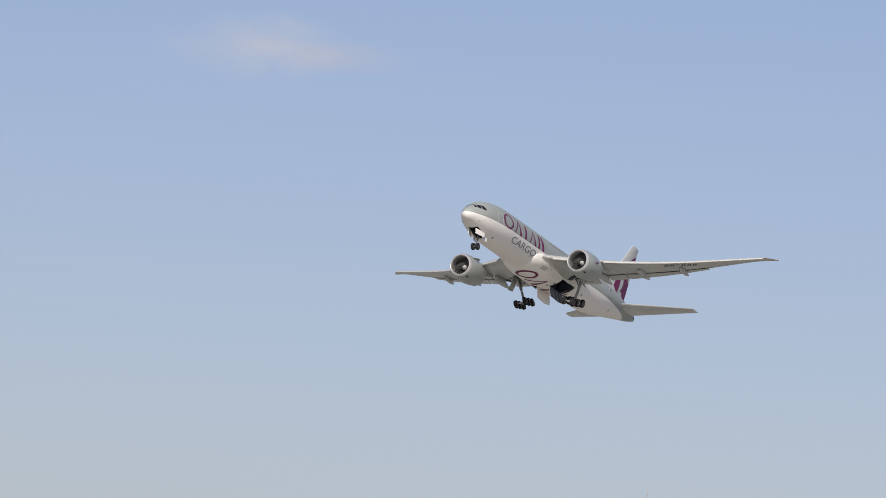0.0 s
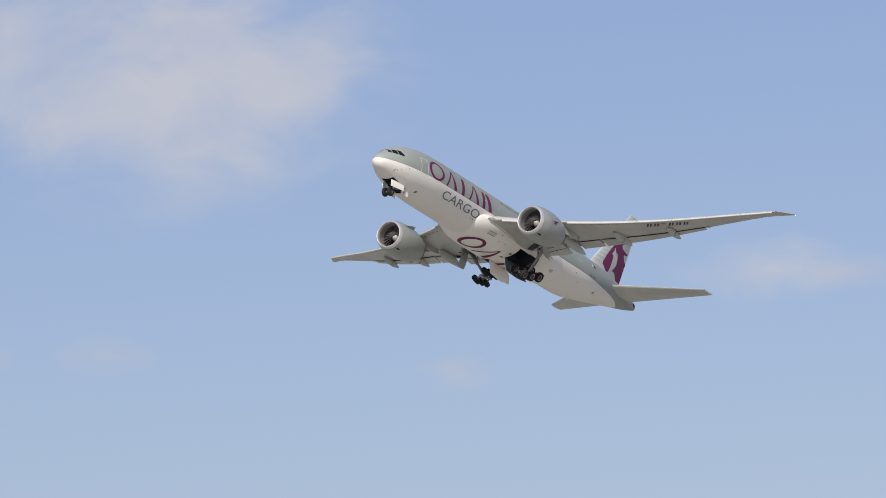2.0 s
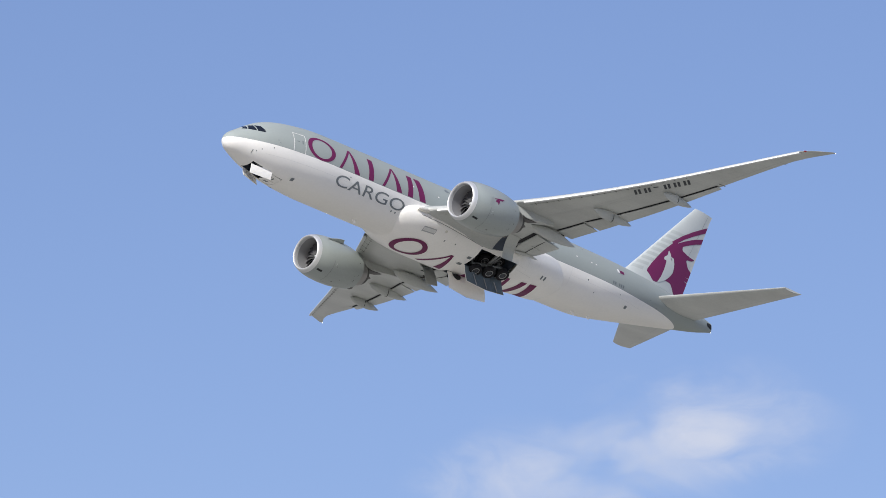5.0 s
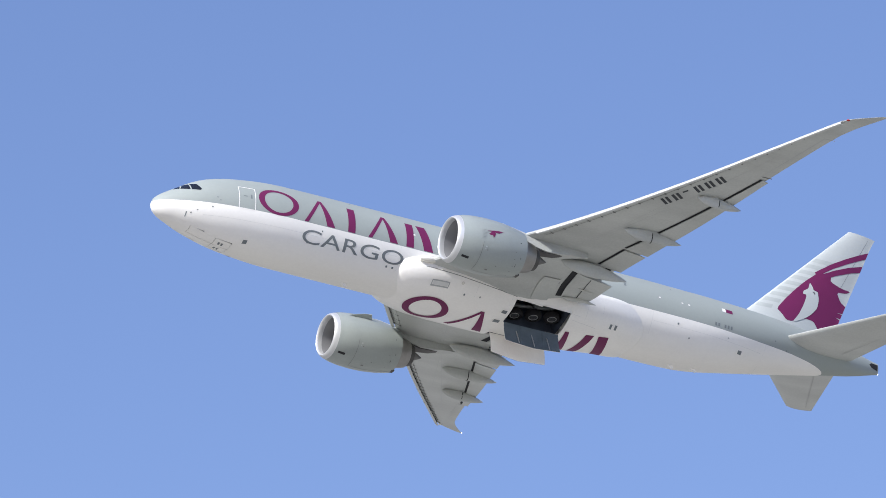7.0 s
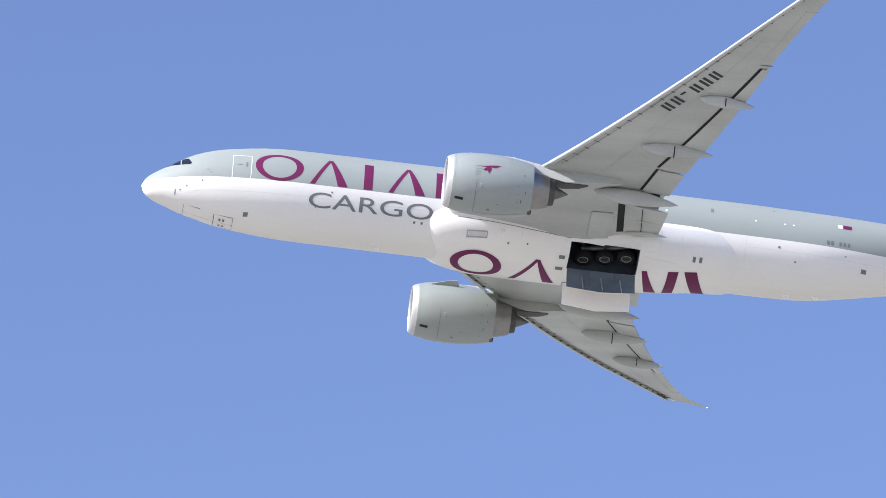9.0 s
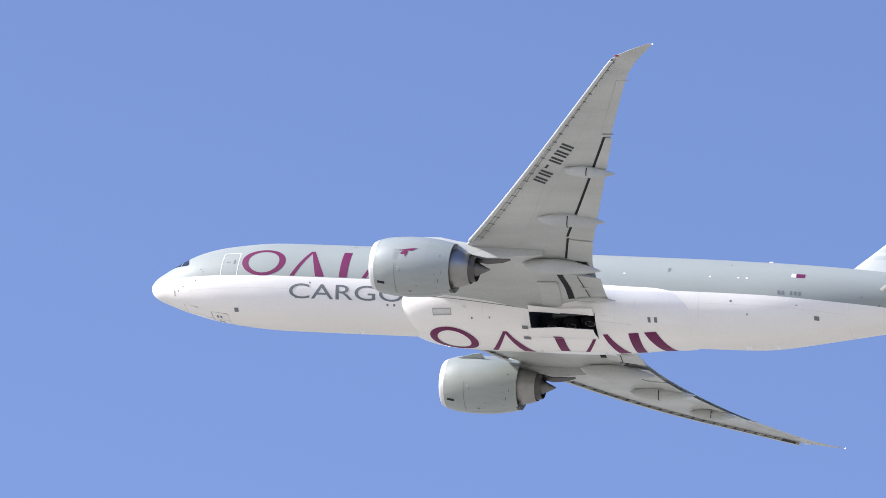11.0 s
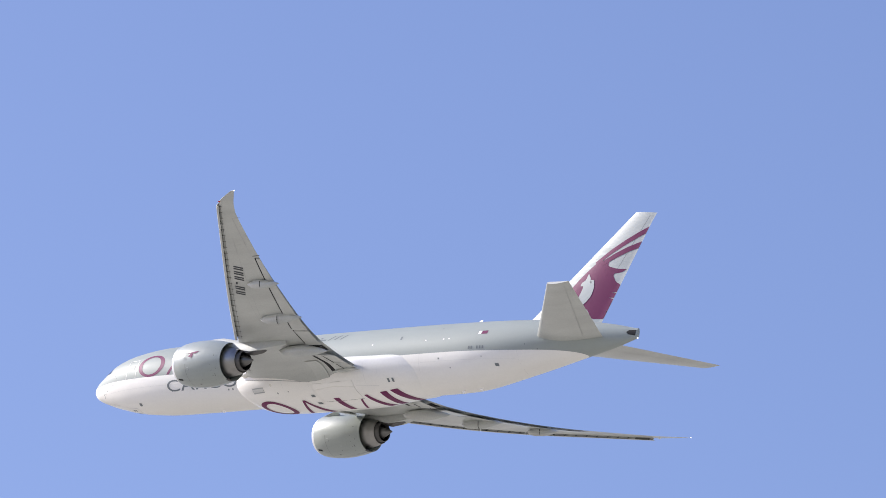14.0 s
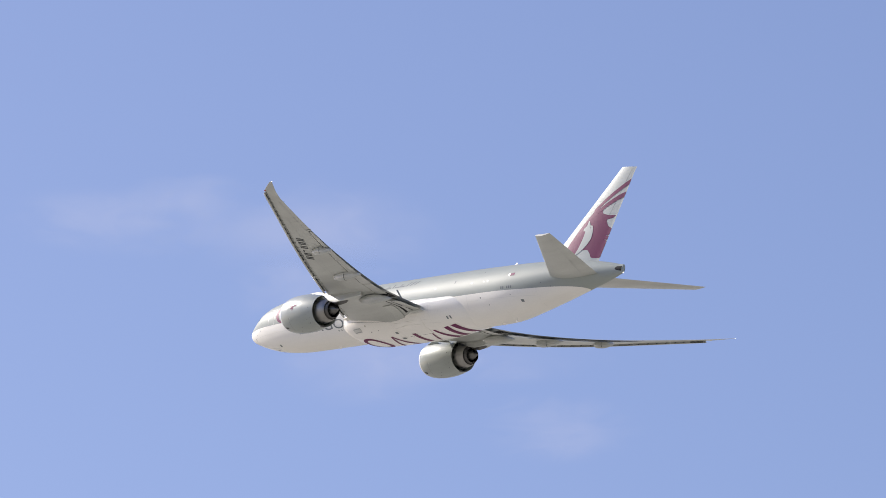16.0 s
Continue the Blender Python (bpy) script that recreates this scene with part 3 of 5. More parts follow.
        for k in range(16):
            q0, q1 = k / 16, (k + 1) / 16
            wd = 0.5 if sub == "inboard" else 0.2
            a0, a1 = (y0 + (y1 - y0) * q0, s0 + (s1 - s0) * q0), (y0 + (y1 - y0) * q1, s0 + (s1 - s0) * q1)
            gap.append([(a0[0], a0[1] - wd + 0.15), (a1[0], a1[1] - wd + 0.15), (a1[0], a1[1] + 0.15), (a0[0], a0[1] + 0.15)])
        part("flap_cove_shade", sheet(gap, on_wing(sg), 9, 9, 0.02), M["dark"], wing)
    # aileron and panel seams
    for a, b, wd in (((23.2, 38.3), (23.2, 39.1), 0.1), ((23.2, 38.2), (28.6, 40.35), 0.05), ((28.6, 40.3), (28.6, 41.2), 0.05), ((9.6, 29.5), (26.0, 38.3), 0.025), ((5, 27.5), (20, 34.2), 0.02), ((12, 30.2), (12.0, 33.2), 0.02), ((16, 32.2), (16, 35), 0.02), ((20, 34.2), (20, 36.6), 0.02), ((25, 37.6), (25, 38.7), 0.02), ((5.5, 26), (5.5, 31.5), 0.02), ((3.8, 29.5), (5.9, 30.7), 0.035), ((5.9, 30.7), (5.9, 31.3), 0.035), ((5.9, 31.3), (4.4, 31.6), 0.035), ((4.4, 30.05), (3.7, 30.6), 0.03)):
        d = Vector((b[0] - a[0], b[1] - a[1]))
        nn = Vector((-d.y, d.x)).normalized() * wd / 2
        k = 10
        quads = []
        for i in range(k):
            p, q = Vector(a) + d * i / k, Vector(a) + d * (i + 1) / k
            quads.append([tuple(p - nn), tuple(q - nn), tuple(q + nn), tuple(p + nn)])
        part("seam", sheet(quads, on_wing(sg), 9, 9, 0.008), M["seam"] if wd > 0.06 else M["panel"], wing)
    # navigation light and tip cap
    bm = bmesh.new()
    bmesh.ops.create_uvsphere(bm, u_segments=12, v_segments=8, radius=0.07)
    bmesh.ops.scale(bm, vec=(2.0, 1.6, 0.7), verts=bm.verts)
    bmesh.ops.translate(bm, vec=(30 - 40.86, sg * 31.02, wing_z(31.02) - 0.02), verts=bm.verts)
    part("navigation_light", bm, M["red"] if sg > 0 else M["lens"], wing, "red wingtip light" if sg > 0 else "clear wingtip light")
    bm = bmesh.new()
    bmesh.ops.create_uvsphere(bm, u_segments=10, v_segments=8, radius=0.045)
    bmesh.ops.translate(bm, vec=(30 - 43.5, sg * 32.24, wing_z(32.24)), verts=bm.verts)
    part("tip_light", bm, M["lit"], wing, "lit white light at the wing's tip")
    # flap track fairings
    for y, s0, s1, wdt, hgt in ((19.65, 34.9, 38.6, 0.3, 0.56), (14.1, 31.9, 36.75, 0.34, 0.66), (8.5, 29.6, 35.3, 0.4, 0.74), (5.4, 32.9, 34.6, 0.09, 0.16), (4.0, 32.3, 35.3, 0.2, 0.22)):
        rg = []
        for k in range(15):
            u = k / 14
            f = math.sin(math.pi * min(1, u * 1.0) ** 0.8) ** 0.75 if 0 < u < 1 else 0.02
            s = s0 + (s1 - s0) * u
            te = lerp(WING, y)[1]
            zc = under(y, min(s, te - 0.1)) - 0.16 - (0.12 * max(0, s - te + 1.5)) - (0.1 if y < 10 else 0)
            toe = 0.15 - 0.05 * u if 8 < y < 9 else 0      # the inboard one drops aft
            zc -= 0.3 * u if 8 < y < 9 else 0
            rg.append([(30 - s, sg * (y + toe) + wdt * f * math.cos(t * math.pi / 8), zc + hgt * (0.5 if t < 8 else 1) * f * math.sin(t * math.pi / 8)) for t in range(16)])
        part("flap_track_fairing", loft(rg), M["wing"], wing, "canoe-shaped flap track fairing")
        sm = s0 + (s1 - s0) * 0.45
        if y < 9:
            continue
        part("seam", sheet([rect(y - wdt * 1.1, sm, y + wdt * 1.1, sm + 0.07)], lambda a, b, t, _s=sg, _y=y, _h=hgt, _w=wdt, _sm=sm: Vector((30 - b, _s * a, under(_y, _sm) - 0.16 - (0.1 if _y < 10 else 0) - math.sqrt(max(0, 1 - ((a - _y) / (_w * 1.1)) ** 2)) * _h * 1.0 - 0.015)), 0.1, 9), M["dark"], wing)
    # registration under the port wing, as plain bars
    if sg > 0:
        for k in range(6):
            y0, s0 = 18.13 + k * 0.705, 32.66 + k * 0.51
            if k == 2:
                part("marking_bar", sheet([[(y0 + 0.1, s0 - 0.1), (y0 + 0.45, s0 + 0.17), (y0 + 0.38, s0 + 0.32), (y0 + 0.03, s0 + 0.05)]], on_wing(1), 9, 9), M["mark"], wing)
                continue
            hh = (0.42, -0.56)
            for o in (0.02, 0.3):
                q = [(y0 + o, s0 + o * 0.75), (y0 + o + 0.17, s0 + o * 0.75 + 0.128)]
                part("marking_bar", sheet([[(q[0][0] - hh[0] * 0.75, q[0][1] - hh[1]), (q[1][0] - hh[0] * 0.75, q[1][1] - hh[1]), (q[1][0] + hh[0] * 0.35, q[1][1] + hh[1] * 0.3), (q[0][0] + hh[0] * 0.35, q[0][1] + hh[1] * 0.3)]], on_wing(1), 0.3, 0.3), M["mark"], wing)


# ---- tail ----
def fin_t(z):
    u = (z - 1.5) / (11.7 - 1.5)
    return 49.45 + (60.12 - 49.45) * u, 58.25 + (62.5 - 58.25) * u


rings = []
for k in range(13):
    z = 1.5 + (11.7 - 1.5) * k / 12
    le, te = fin_t(z)
    rings.append([(30 - s, h, z - (0.085 if k == 12 else 0) * (s - le)) for s, h in foil(le, te, 0.1 - 0.02 * k / 12, 0.0, 36)])
fin = part("fin", loft(rings), M["fin"], plane, "white tail fin with a sweeping maroon emblem", 30)


def on_fin(sg):
    def f(s, z, lift=0.012):
        le, te = fin_t(z)
        c = te - le
        s = max(le + 0.05, min(te - 0.03, s))
        x = max(0.001, min(1, (s - le) / c))
        t = 0.1 - 0.02 * (z - 1.5) / 10.2
        h = t * 5 * (0.2969 * math.sqrt(x) - 0.126 * x - 0.3516 * x * x + 0.2843 * x**3 - 0.1015 * x**4)
        cm = 0.018 * math.sin(math.pi * min(1, x * 1.05))
        return Vector((30 - s, ((h * 0.95 + cm) * c + lift) if sg > 0 else ((-h * 0.75 + cm) * c - lift), z))
    return f


def rounded(poly):
    """A closed outline with its corners cut back."""
    out = []
    for a, b in zip(poly, poly[1:] + poly[:1]):
        out += [(a[0] * 0.82 + b[0] * 0.18, a[1] * 0.82 + b[1] * 0.18), (a[0] * 0.18 + b[0] * 0.82, a[1] * 0.18 + b[1] * 0.82)]
    return out


def ribbon(pts, w):
    """A strip along points, its width tapering by w(u)."""
    out = []
    P_ = [Vector(p) for p in pts]
    sub = []
    for i in range(len(P_) - 1):
        for k in range(6):
            sub.append(P_[i].lerp(P_[i + 1], k / 6))
    sub.append(P_[-1])
    L, R = [], []
    for i, p in enumerate(sub):
        d = (sub[min(i + 1, len(sub) - 1)] - sub[max(i - 1, 0)]).normalized()
        nn = Vector((-d.y, d.x)) * w(i / (len(sub) - 1)) / 2
        L.append(p + nn)
        R.append(p - nn)
    for i in range(len(sub) - 1):
        out.append([tuple(L[i]), tuple(L[i + 1]), tuple(R[i + 1]), tuple(R[i])])
    return out


for sg in (1, -1):
    on = on_fin(sg)
    crest = [(53.25, 3.28), (54.1, 4.37), (54.96, 5.33), (55.81, 6.2), (57.19, 7.38), (58.3, 7.3), (58.24, 6.81), (59.23, 6.54), (60.22, 6.51), (59.74, 6.23), (58.85, 6.09), (59.22, 5.37), (59.93, 5.04), (59.7, 4.47), (58.83, 4.39), (59.62, 4.36), (59.5, 3.92), (58.66, 3.99), (59.4, 3.8), (59.1, 2.95), (58.6, 2.05), (57.2, 2.1), (56.98, 2.57), (56.64, 3.02), (55.76, 3.05), (54.63, 2.5), (54.09, 2.47), (53.62, 2.99)]
    pale = [(56.32, 6.28), (56.15, 5.67), (55.72, 5.41), (55.64, 5.11), (56.01, 5.11), (55.71, 4.2), (55.2, 3.19), (54.6, 2.4), (55.76, 3.0), (56.47, 3.58), (56.96, 4.18), (57.13, 4.94), (57.0, 5.72), (56.66, 5.1), (56.63, 5.79)]
    part("emblem_shape", sheet([rounded(crest)], on, 0.25, 0.25, 0.012), M["maroon"], fin, "maroon emblem patch")
    part("emblem_shape", sheet([rounded(pale)], on, 0.2, 0.2, 0.03), M["fin"], fin, "pale emblem patch")
    part("emblem_shape", sheet(ribbon([(56.9, 7.12), (58.39, 8.15), (59.77, 8.95), (61.15, 9.68), (62.0, 10.08)], lambda u: 0.36 + 0.1 * u), on, 0.25, 0.25, 0.015), M["maroon"], fin, "long maroon stripe")
    part("emblem_shape", sheet(ribbon([(57.4, 6.98), (58.73, 7.68), (60.1, 8.29), (61.6, 8.8)], lambda u: 0.42 + 0.06 * u), on, 0.25, 0.25, 0.018), M["maroon"], fin, "long maroon stripe")
    for k in range(9):
        z = 3.25 + k * 0.62
        le = fin_t(z)[0]
        part("pale_bar", sheet([[(le + 0.2, z), (le + 1.5 + 0.06 * k, z - 0.06), (le + 1.7 + 0.06 * k, z + 0.3), (le + 0.52, z + 0.36)]], on, 0.25, 0.25, 0.008), M["fin_stripe"], fin, "pale grey bar")
    part("seam", sheet([[(57.0, 2.5), (57.03, 2.5), (61.83, 11.3), (61.8, 11.3)]], on, 0.9, 0.9, 0.006), M["seam"], fin)

for sg in (1, -1):
    rings = []
    for k in range(10):
        u = k / 9
        y = 0.9 + (10.8 - 0.9) * u
        le, te = 52.1 + (60.85 - 52.1) * u, 59.5 + (63.2 - 59.5) * u
        z = 0.05 + (1.3 - 0.05) * u
        rings.append([(30 - s, sg * y, z - h) for s, h in foil(le, te, 0.1)])
    stab = part("tailplane", loft(rings), M["wing"], plane, "pale grey swept tailplane", 30)
    bm = sheet([rect(1.9, 0.74, 10.4, 0.747)], lambda a, b, t, _s=sg: Vector((30 - (52.1 + 8.75 * (a - 0.9) / 9.9 + b * (7.4 - 5.05 * (a - 0.9) / 9.9)), _s * a, 0.05 + 1.25 * (a - 0.9) / 9.9 - 0.045 * (7.4 - 5.05 * (a - 0.9) / 9.9))), 0.8, 9)
    part("seam", bm, M["panel"], stab)

# tail cone outlet of the auxiliary power unit, and its light
part("exhaust_outlet", sheet([[(61.6, 0.5), (61.8, 0.3), (62.46, 0.2), (62.5, 0.72), (61.85, 0.7)]], lambda a, b, t: on_body(a, b, 0.01), 0.15, 0.1), M["dark"], plane, "dark exhaust outlet in the tail cone")
bm = bmesh.new()
bmesh.ops.create_uvsphere(bm, u_segments=10, v_segments=8, radius=0.07)
bmesh.ops.translate(bm, vec=(30 - 62.6, 0, 0.05), verts=bm.verts)
part("tail_light", bm, M["lit"], plane, "lit white tail light")

# ---- engines ----
ENG_Y, ENG_Z = 9.7, -2.95


def engine(sg):
    y, z = sg * ENG_Y, ENG_Z
    x = lambda s: 30 - s
    # lip, cowl and duct
    nac = spin([(x(19.95), 1.80), (x(20.4), 1.93), (x(21.1), 2.03), (x(22.1), 2.08), (x(23.1), 2.06), (x(24.1), 1.95), (x(25.05), 1.76), (x(25.3), 1.7), (x(25.25), 1.64), (x(24.0), 1.6), (x(22.4), 1.62)], y, z)
    eng = part("engine", nac, M["grey"], plane, "large grey turbofan nacelle with a bright metal lip", 50)
    part("inlet_lip", spin([(x(19.95), 1.80), (x(19.75), 1.725), (x(19.6), 1.64), (x(19.55), 1.57), (x(19.58), 1.51), (x(19.7), 1.47), (x(20.0), 1.46)], y, z), M["lip"], eng, "bright polished inlet lip", 60)
    part("inlet_duct", spin([(x(20.0), 1.46), (x(20.6), 1.52), (x(21.2), 1.6), (x(21.9), 1.62)], y, z), M["duct"], eng, "pale inlet duct", 60)
    part("fan_casing", spin([(x(21.75), 1.615), (x(21.85), 0.02)], y, z, 48), M["dark"], eng)
    part("spinner", spin([(x(20.7), 0.01), (x(20.77), 0.1), (x(21.0), 0.24), (x(21.3), 0.37), (x(21.6), 0.45)], y, z, 32), M["fin"], eng, "pale conical spinner")
    part("spinner_mark", sheet([rect(20.9, 20, 21.05, 75), rect(21.05, 50, 21.3, 80)], lambda a, b, t: Vector((x(a), y + (lerp([(20.77, 0.1), (21.0, 0.24), (21.3, 0.37), (21.6, 0.45)], a)[0] + 0.012) * math.cos(radians(b)), z + (lerp([(20.77, 0.1), (21.0, 0.24), (21.3, 0.37), (21.6, 0.45)], a)[0] + 0.012) * math.sin(radians(b)))), 0.1, 10), M["white"], eng, "white comma mark")
    bm = bmesh.new()
    vs = []
    for k in range(7):
        u = k / 6
        r = 0.42 + (1.58 - 0.42) * u
        tw = radians(25 + 38 * u)
        sweep = 0.16 * math.sin(math.pi * u) - 0.1 * u
        ch = 0.42 + 0.32 * math.sin(math.pi * (0.2 + 0.6 * u))
        row = []
        for q in (-0.5, 0.0, 0.5):
            row.append(bm.verts.new((0.1 - q * ch * math.cos(tw) + (0.04 if q == 0 else 0), q * ch * math.sin(tw) + sweep, r)))
        vs.append(row)
    for i in range(6):
        for j in range(2):
            bm.faces.new((vs[i][j], vs[i][j + 1], vs[i + 1][j + 1], vs[i + 1][j]))
    first = part("fan_blade", bm, M["blade"], eng, "", 60)
    for k in range(22):
        ob = first if k == 0 else new("fan_blade", first.data)
        ob.parent = eng
        ob.matrix_basis = Matrix.Translation((x(21.4), y, z)) @ Matrix.Rotation(2 * math.pi * k / 22, 4, "X")
    # core
    part("core_cowl", spin([(x(24.2), 1.4), (x(25.1), 1.36), (x(25.8), 1.22), (x(26.4), 1.06), (x(26.45), 1.02), (x(25.8), 1.0)], y, z, 48), M["metal"], eng, "bare metal core cowl")
    part("core_nozzle", spin([(x(26.1), 0.98), (x(26.8), 0.86), (x(26.85), 0.82), (x(26.2), 0.84)], y, z, 48), M["hot"], eng, "heat-stained nozzle")
    part("exhaust_cone", spin([(x(26.0), 0.66), (x(26.6), 0.58), (x(27.2), 0.32), (x(27.75), 0.05), (x(27.8), 0.005)], y, z, 32), M["cone"], eng, "pointed metal exhaust cone")
    # pylon
    rg = []
    for s, lo, hi, w in ((21.3, 2.0, 2.06, 0.06), (22.0, 1.95, 2.14, 0.2), (22.9, 1.8, 2.22, 0.32), (24.0, 1.5, 2.2, 0.38), (25.3, 1.12, 2.0, 0.42), (26.4, 0.88, 2.0, 0.47), (27.5, 0.66, 2.0, 0.5), (28.6, 0.74, 2.0, 0.46), (29.8, 0.96, 2.0, 0.34), (31.3, 1.2, 1.5, 0.06)):
        if s > 24.9:
            hi = min(hi + 0.4, under(ENG_Y, s, -0.3) - z)
        rg.append([(x(s), y + w, z + lo), (x(s), y + w, z + hi * 0.6 + lo * 0.4), (x(s), y + w * 0.6, z + hi), (x(s), y - w * 0.6, z + hi), (x(s), y - w, z + hi * 0.6 + lo * 0.4), (x(s), y - w, z + lo)])
    part("pylon", loft(rg), M["wing"], eng, "pale grey pylon", 50)
    rg = []
    for s, lo, hi, w in ((24.8, 1.0, 1.35, 0.34), (26.0, 0.86, 1.2, 0.38), (27.4, 0.58, 0.9, 0.38), (28.5, 0.68, 0.9, 0.3), (29.1, 0.82, 0.95, 0.12)):
        rg.append([(x(s), y + w, z + lo), (x(s), y + w, z + hi), (x(s), y - w, z + hi), (x(s), y - w, z + lo)])
    part("pylon_heat_shield", loft(rg), M["hot"], eng, "dark heat-stained pylon underside")
    # strake on the inner side
    bm = bmesh.new()
    a = radians(40)
    d = Vector((0, -sg * math.cos(a), math.sin(a)))
    c = Vector((0, y, z))
    w = Vector((0, math.sin(a), sg * math.cos(a))) * 0.03
    p = [c + d * 2.06 + Vector((x(20.7), 0, 0)), c + d * 2.0 + Vector((x(22.7), 0, 0)), c + d * 2.5 + Vector((x(22.5), 0, 0)), c + d * 2.42 + Vector((x(21.9), 0, 0))]
    f0, f1 = [bm.verts.new(q + w) for q in p], [bm.verts.new(q - w) for q in p]
    bm.faces.new(f0), bm.faces.new(list(reversed(f1)))
    for k in range(4):
        bm.faces.new((f0[k], f0[(k + 1) % 4], f1[(k + 1) % 4], f1[k]))
    part("strake", bm, M["grey"], eng, "small grey strake")

    def cowl_r(s):
        return lerp([(19.95, 1.80), (20.4, 1.93), (21.1, 2.03), (22.1, 2.08), (23.1, 2.06), (24.1, 1.95), (25.05, 1.76), (25.3, 1.7)], s)[0]

    def on(s, v, lift=0.01):    # v: degrees round from the port side, upward
        a_ = radians(v)
        r = cowl_r(s) + lift
        return Vector((x(s), y + r * math.cos(a_), z + r * math.sin(a_)))
    part("seam", sheet([rect(21.5, -88, 21.53, -18)], on, 9, 8), M["seam"], eng)
    part("seam", sheet([rect(23.7, -110, 23.715, 110)], on, 9, 8), M["stripe"], eng)
    part("vent", sheet([rect(20.2, -63, 20.75, -57)], on, 9, 3), M["dark"], eng, "dark vent slot")
    for q in (rect(21.72, -28, 21.86, -25), rect(21.72, -32, 21.8, -30)):
        part("placard", sheet([q], on, 9, 3), M["fin"], eng)
    for q in (rect(22.4, -80, 22.6, -76), rect(23.0, -64, 23.1, -62), rect(21.9, -34, 21.98, -32)):
        part("latch", sheet([q], on, 9, 3), M["seam"], eng)
    for k in range(5):
        part("latch", sheet([rect(24.28, -88 + k * 16, 24.4, -87 + k * 16)], on, 9, 3), M["seam"], eng)
    for q in (rect(24.55, -58, 24.58, -50), rect(24.8, -38, 24.82, -32), rect(24.62, 0, 24.7, 2)):
        part("vent", sheet([q], on, 9, 3), M["dark"], eng)
    part("seam", sheet([rect(21.53, -92, 25.2, -91.3)], on, 0.3, 3), M["seam"], eng)
    part("seam", sheet([rect(20.05, -110, 20.065, 110)], on, 9, 8), M["stripe"], eng)
    part("placard", sheet([rect(23.1, -52, 23.3, -47)], on, 9, 3, 0.012), M["stripe"], eng)
    # dark drain fairing under the fan nozzle's rim
    bm = bmesh.new()
    box(bm, (x(25.4), y - 0.22, z - 1.73), (x(25.0), y + 0.22, z - 1.6))
    part("drain_fairing", bm, M["hot"], eng, "dark drain fairing under the nozzle rim")
    # emblem on the outer cowl, plain shapes
    def out(s, v, lift=0.01):
        p = on(s, v, lift)
        return Vector((p.x, y + sg * (p.y - y), p.z))
    for q in ([(21.85, 1), (22.05, 6), (22.3, 8), (22.42, 5), (22.36, 0), (22.25, -6), (22.17, 0), (22.0, -1)],):
        part("emblem_shape", sheet([q], out, 0.3, 4), M["maroon"], eng, "small maroon emblem patch")
    part("emblem_shape", sheet(ribbon([(22.2, 7), (22.6, 11), (22.95, 13)], lambda u: 1.0 - 0.7 * u), out, 0.3, 4), M["maroon"], eng)
    for k in range(7):
        part("pale_bar", sheet([rect(21.35, -10 + k * 3.2, 21.65 + 0.04 * k, -8.6 + k * 3.2)], out, 0.3, 4, 0.008), M["stripe"], eng)
    return eng


for sg in (1, -1):
    engine(sg)

# ---- markings and fittings on the body ----
# the large name on the side, as plain shapes: a ring, wedges, a post and slanted blocks
v0, v1 = -0.86, 1.3
def chevron(a, b, lo, hi, w):
    m = (a + b) / 2
    return [[(a, lo), (a + w * 0.6, lo), (m + w * 0.1, hi - 0.25), (m - w * 0.1, hi)], [(m - w * 0.1, hi), (m + w * 0.35, hi), (b, lo), (b - w * 1.2, lo), (m + w * 0.1, hi - 0.25)]]


def slab(a, lo, hi, w):
    return [[(a, lo), (a + w, lo), (a + w, hi), (a, hi)]]


def slant(a, b, lo, hi, w):
    return [[(a, hi), (a + w, hi), (b, lo), (b - w, lo)]]


shapes = [ring_shape(9.0, 0.2, 1.62, 1.12, 1.15, 0.9), chevron(11.1, 13.65, v0, v1, 0.55), slab(14.72, v0, v1, 0.6), chevron(16.4, 18.9, v0, v1, 0.55), slab(19.6, v0, v1, 0.62), slant(20.5, 21.85, v0, v1, 0.75)]
for sh in shapes:
    part("name_shape", sheet(sh, arc_body, 0.6, 0.25), M["maroon"], fuselage, "large maroon block of the operator's name")
# pale grey shapes of the second name above the wing
for q in ([(24.6, 1.5), (25.0, 1.9), (25.3, 1.5), (24.9, 1.3)], rect(25.4, 1.3, 26.9, 1.5), rect(26.3, 1.6, 26.6, 1.75), rect(27.2, 1.3, 27.4, 1.9), rect(27.6, 1.3, 29.3, 1.48), rect(28.5, 1.6, 28.75, 1.8), [(29.5, 1.3), (29.7, 1.3), (30.2, 2.0), (30.0, 2.0)], [(30.2, 1.3), (30.4, 1.3), (30.9, 2.0), (30.7, 2.0)], [(30.9, 1.3), (31.1, 1.3), (31.6, 2.0), (31.4, 2.0)]):
    part("name_shape", sheet([q], arc_body, 0.6, 0.25), M["ink"], fuselage, "dark grey block of a name")


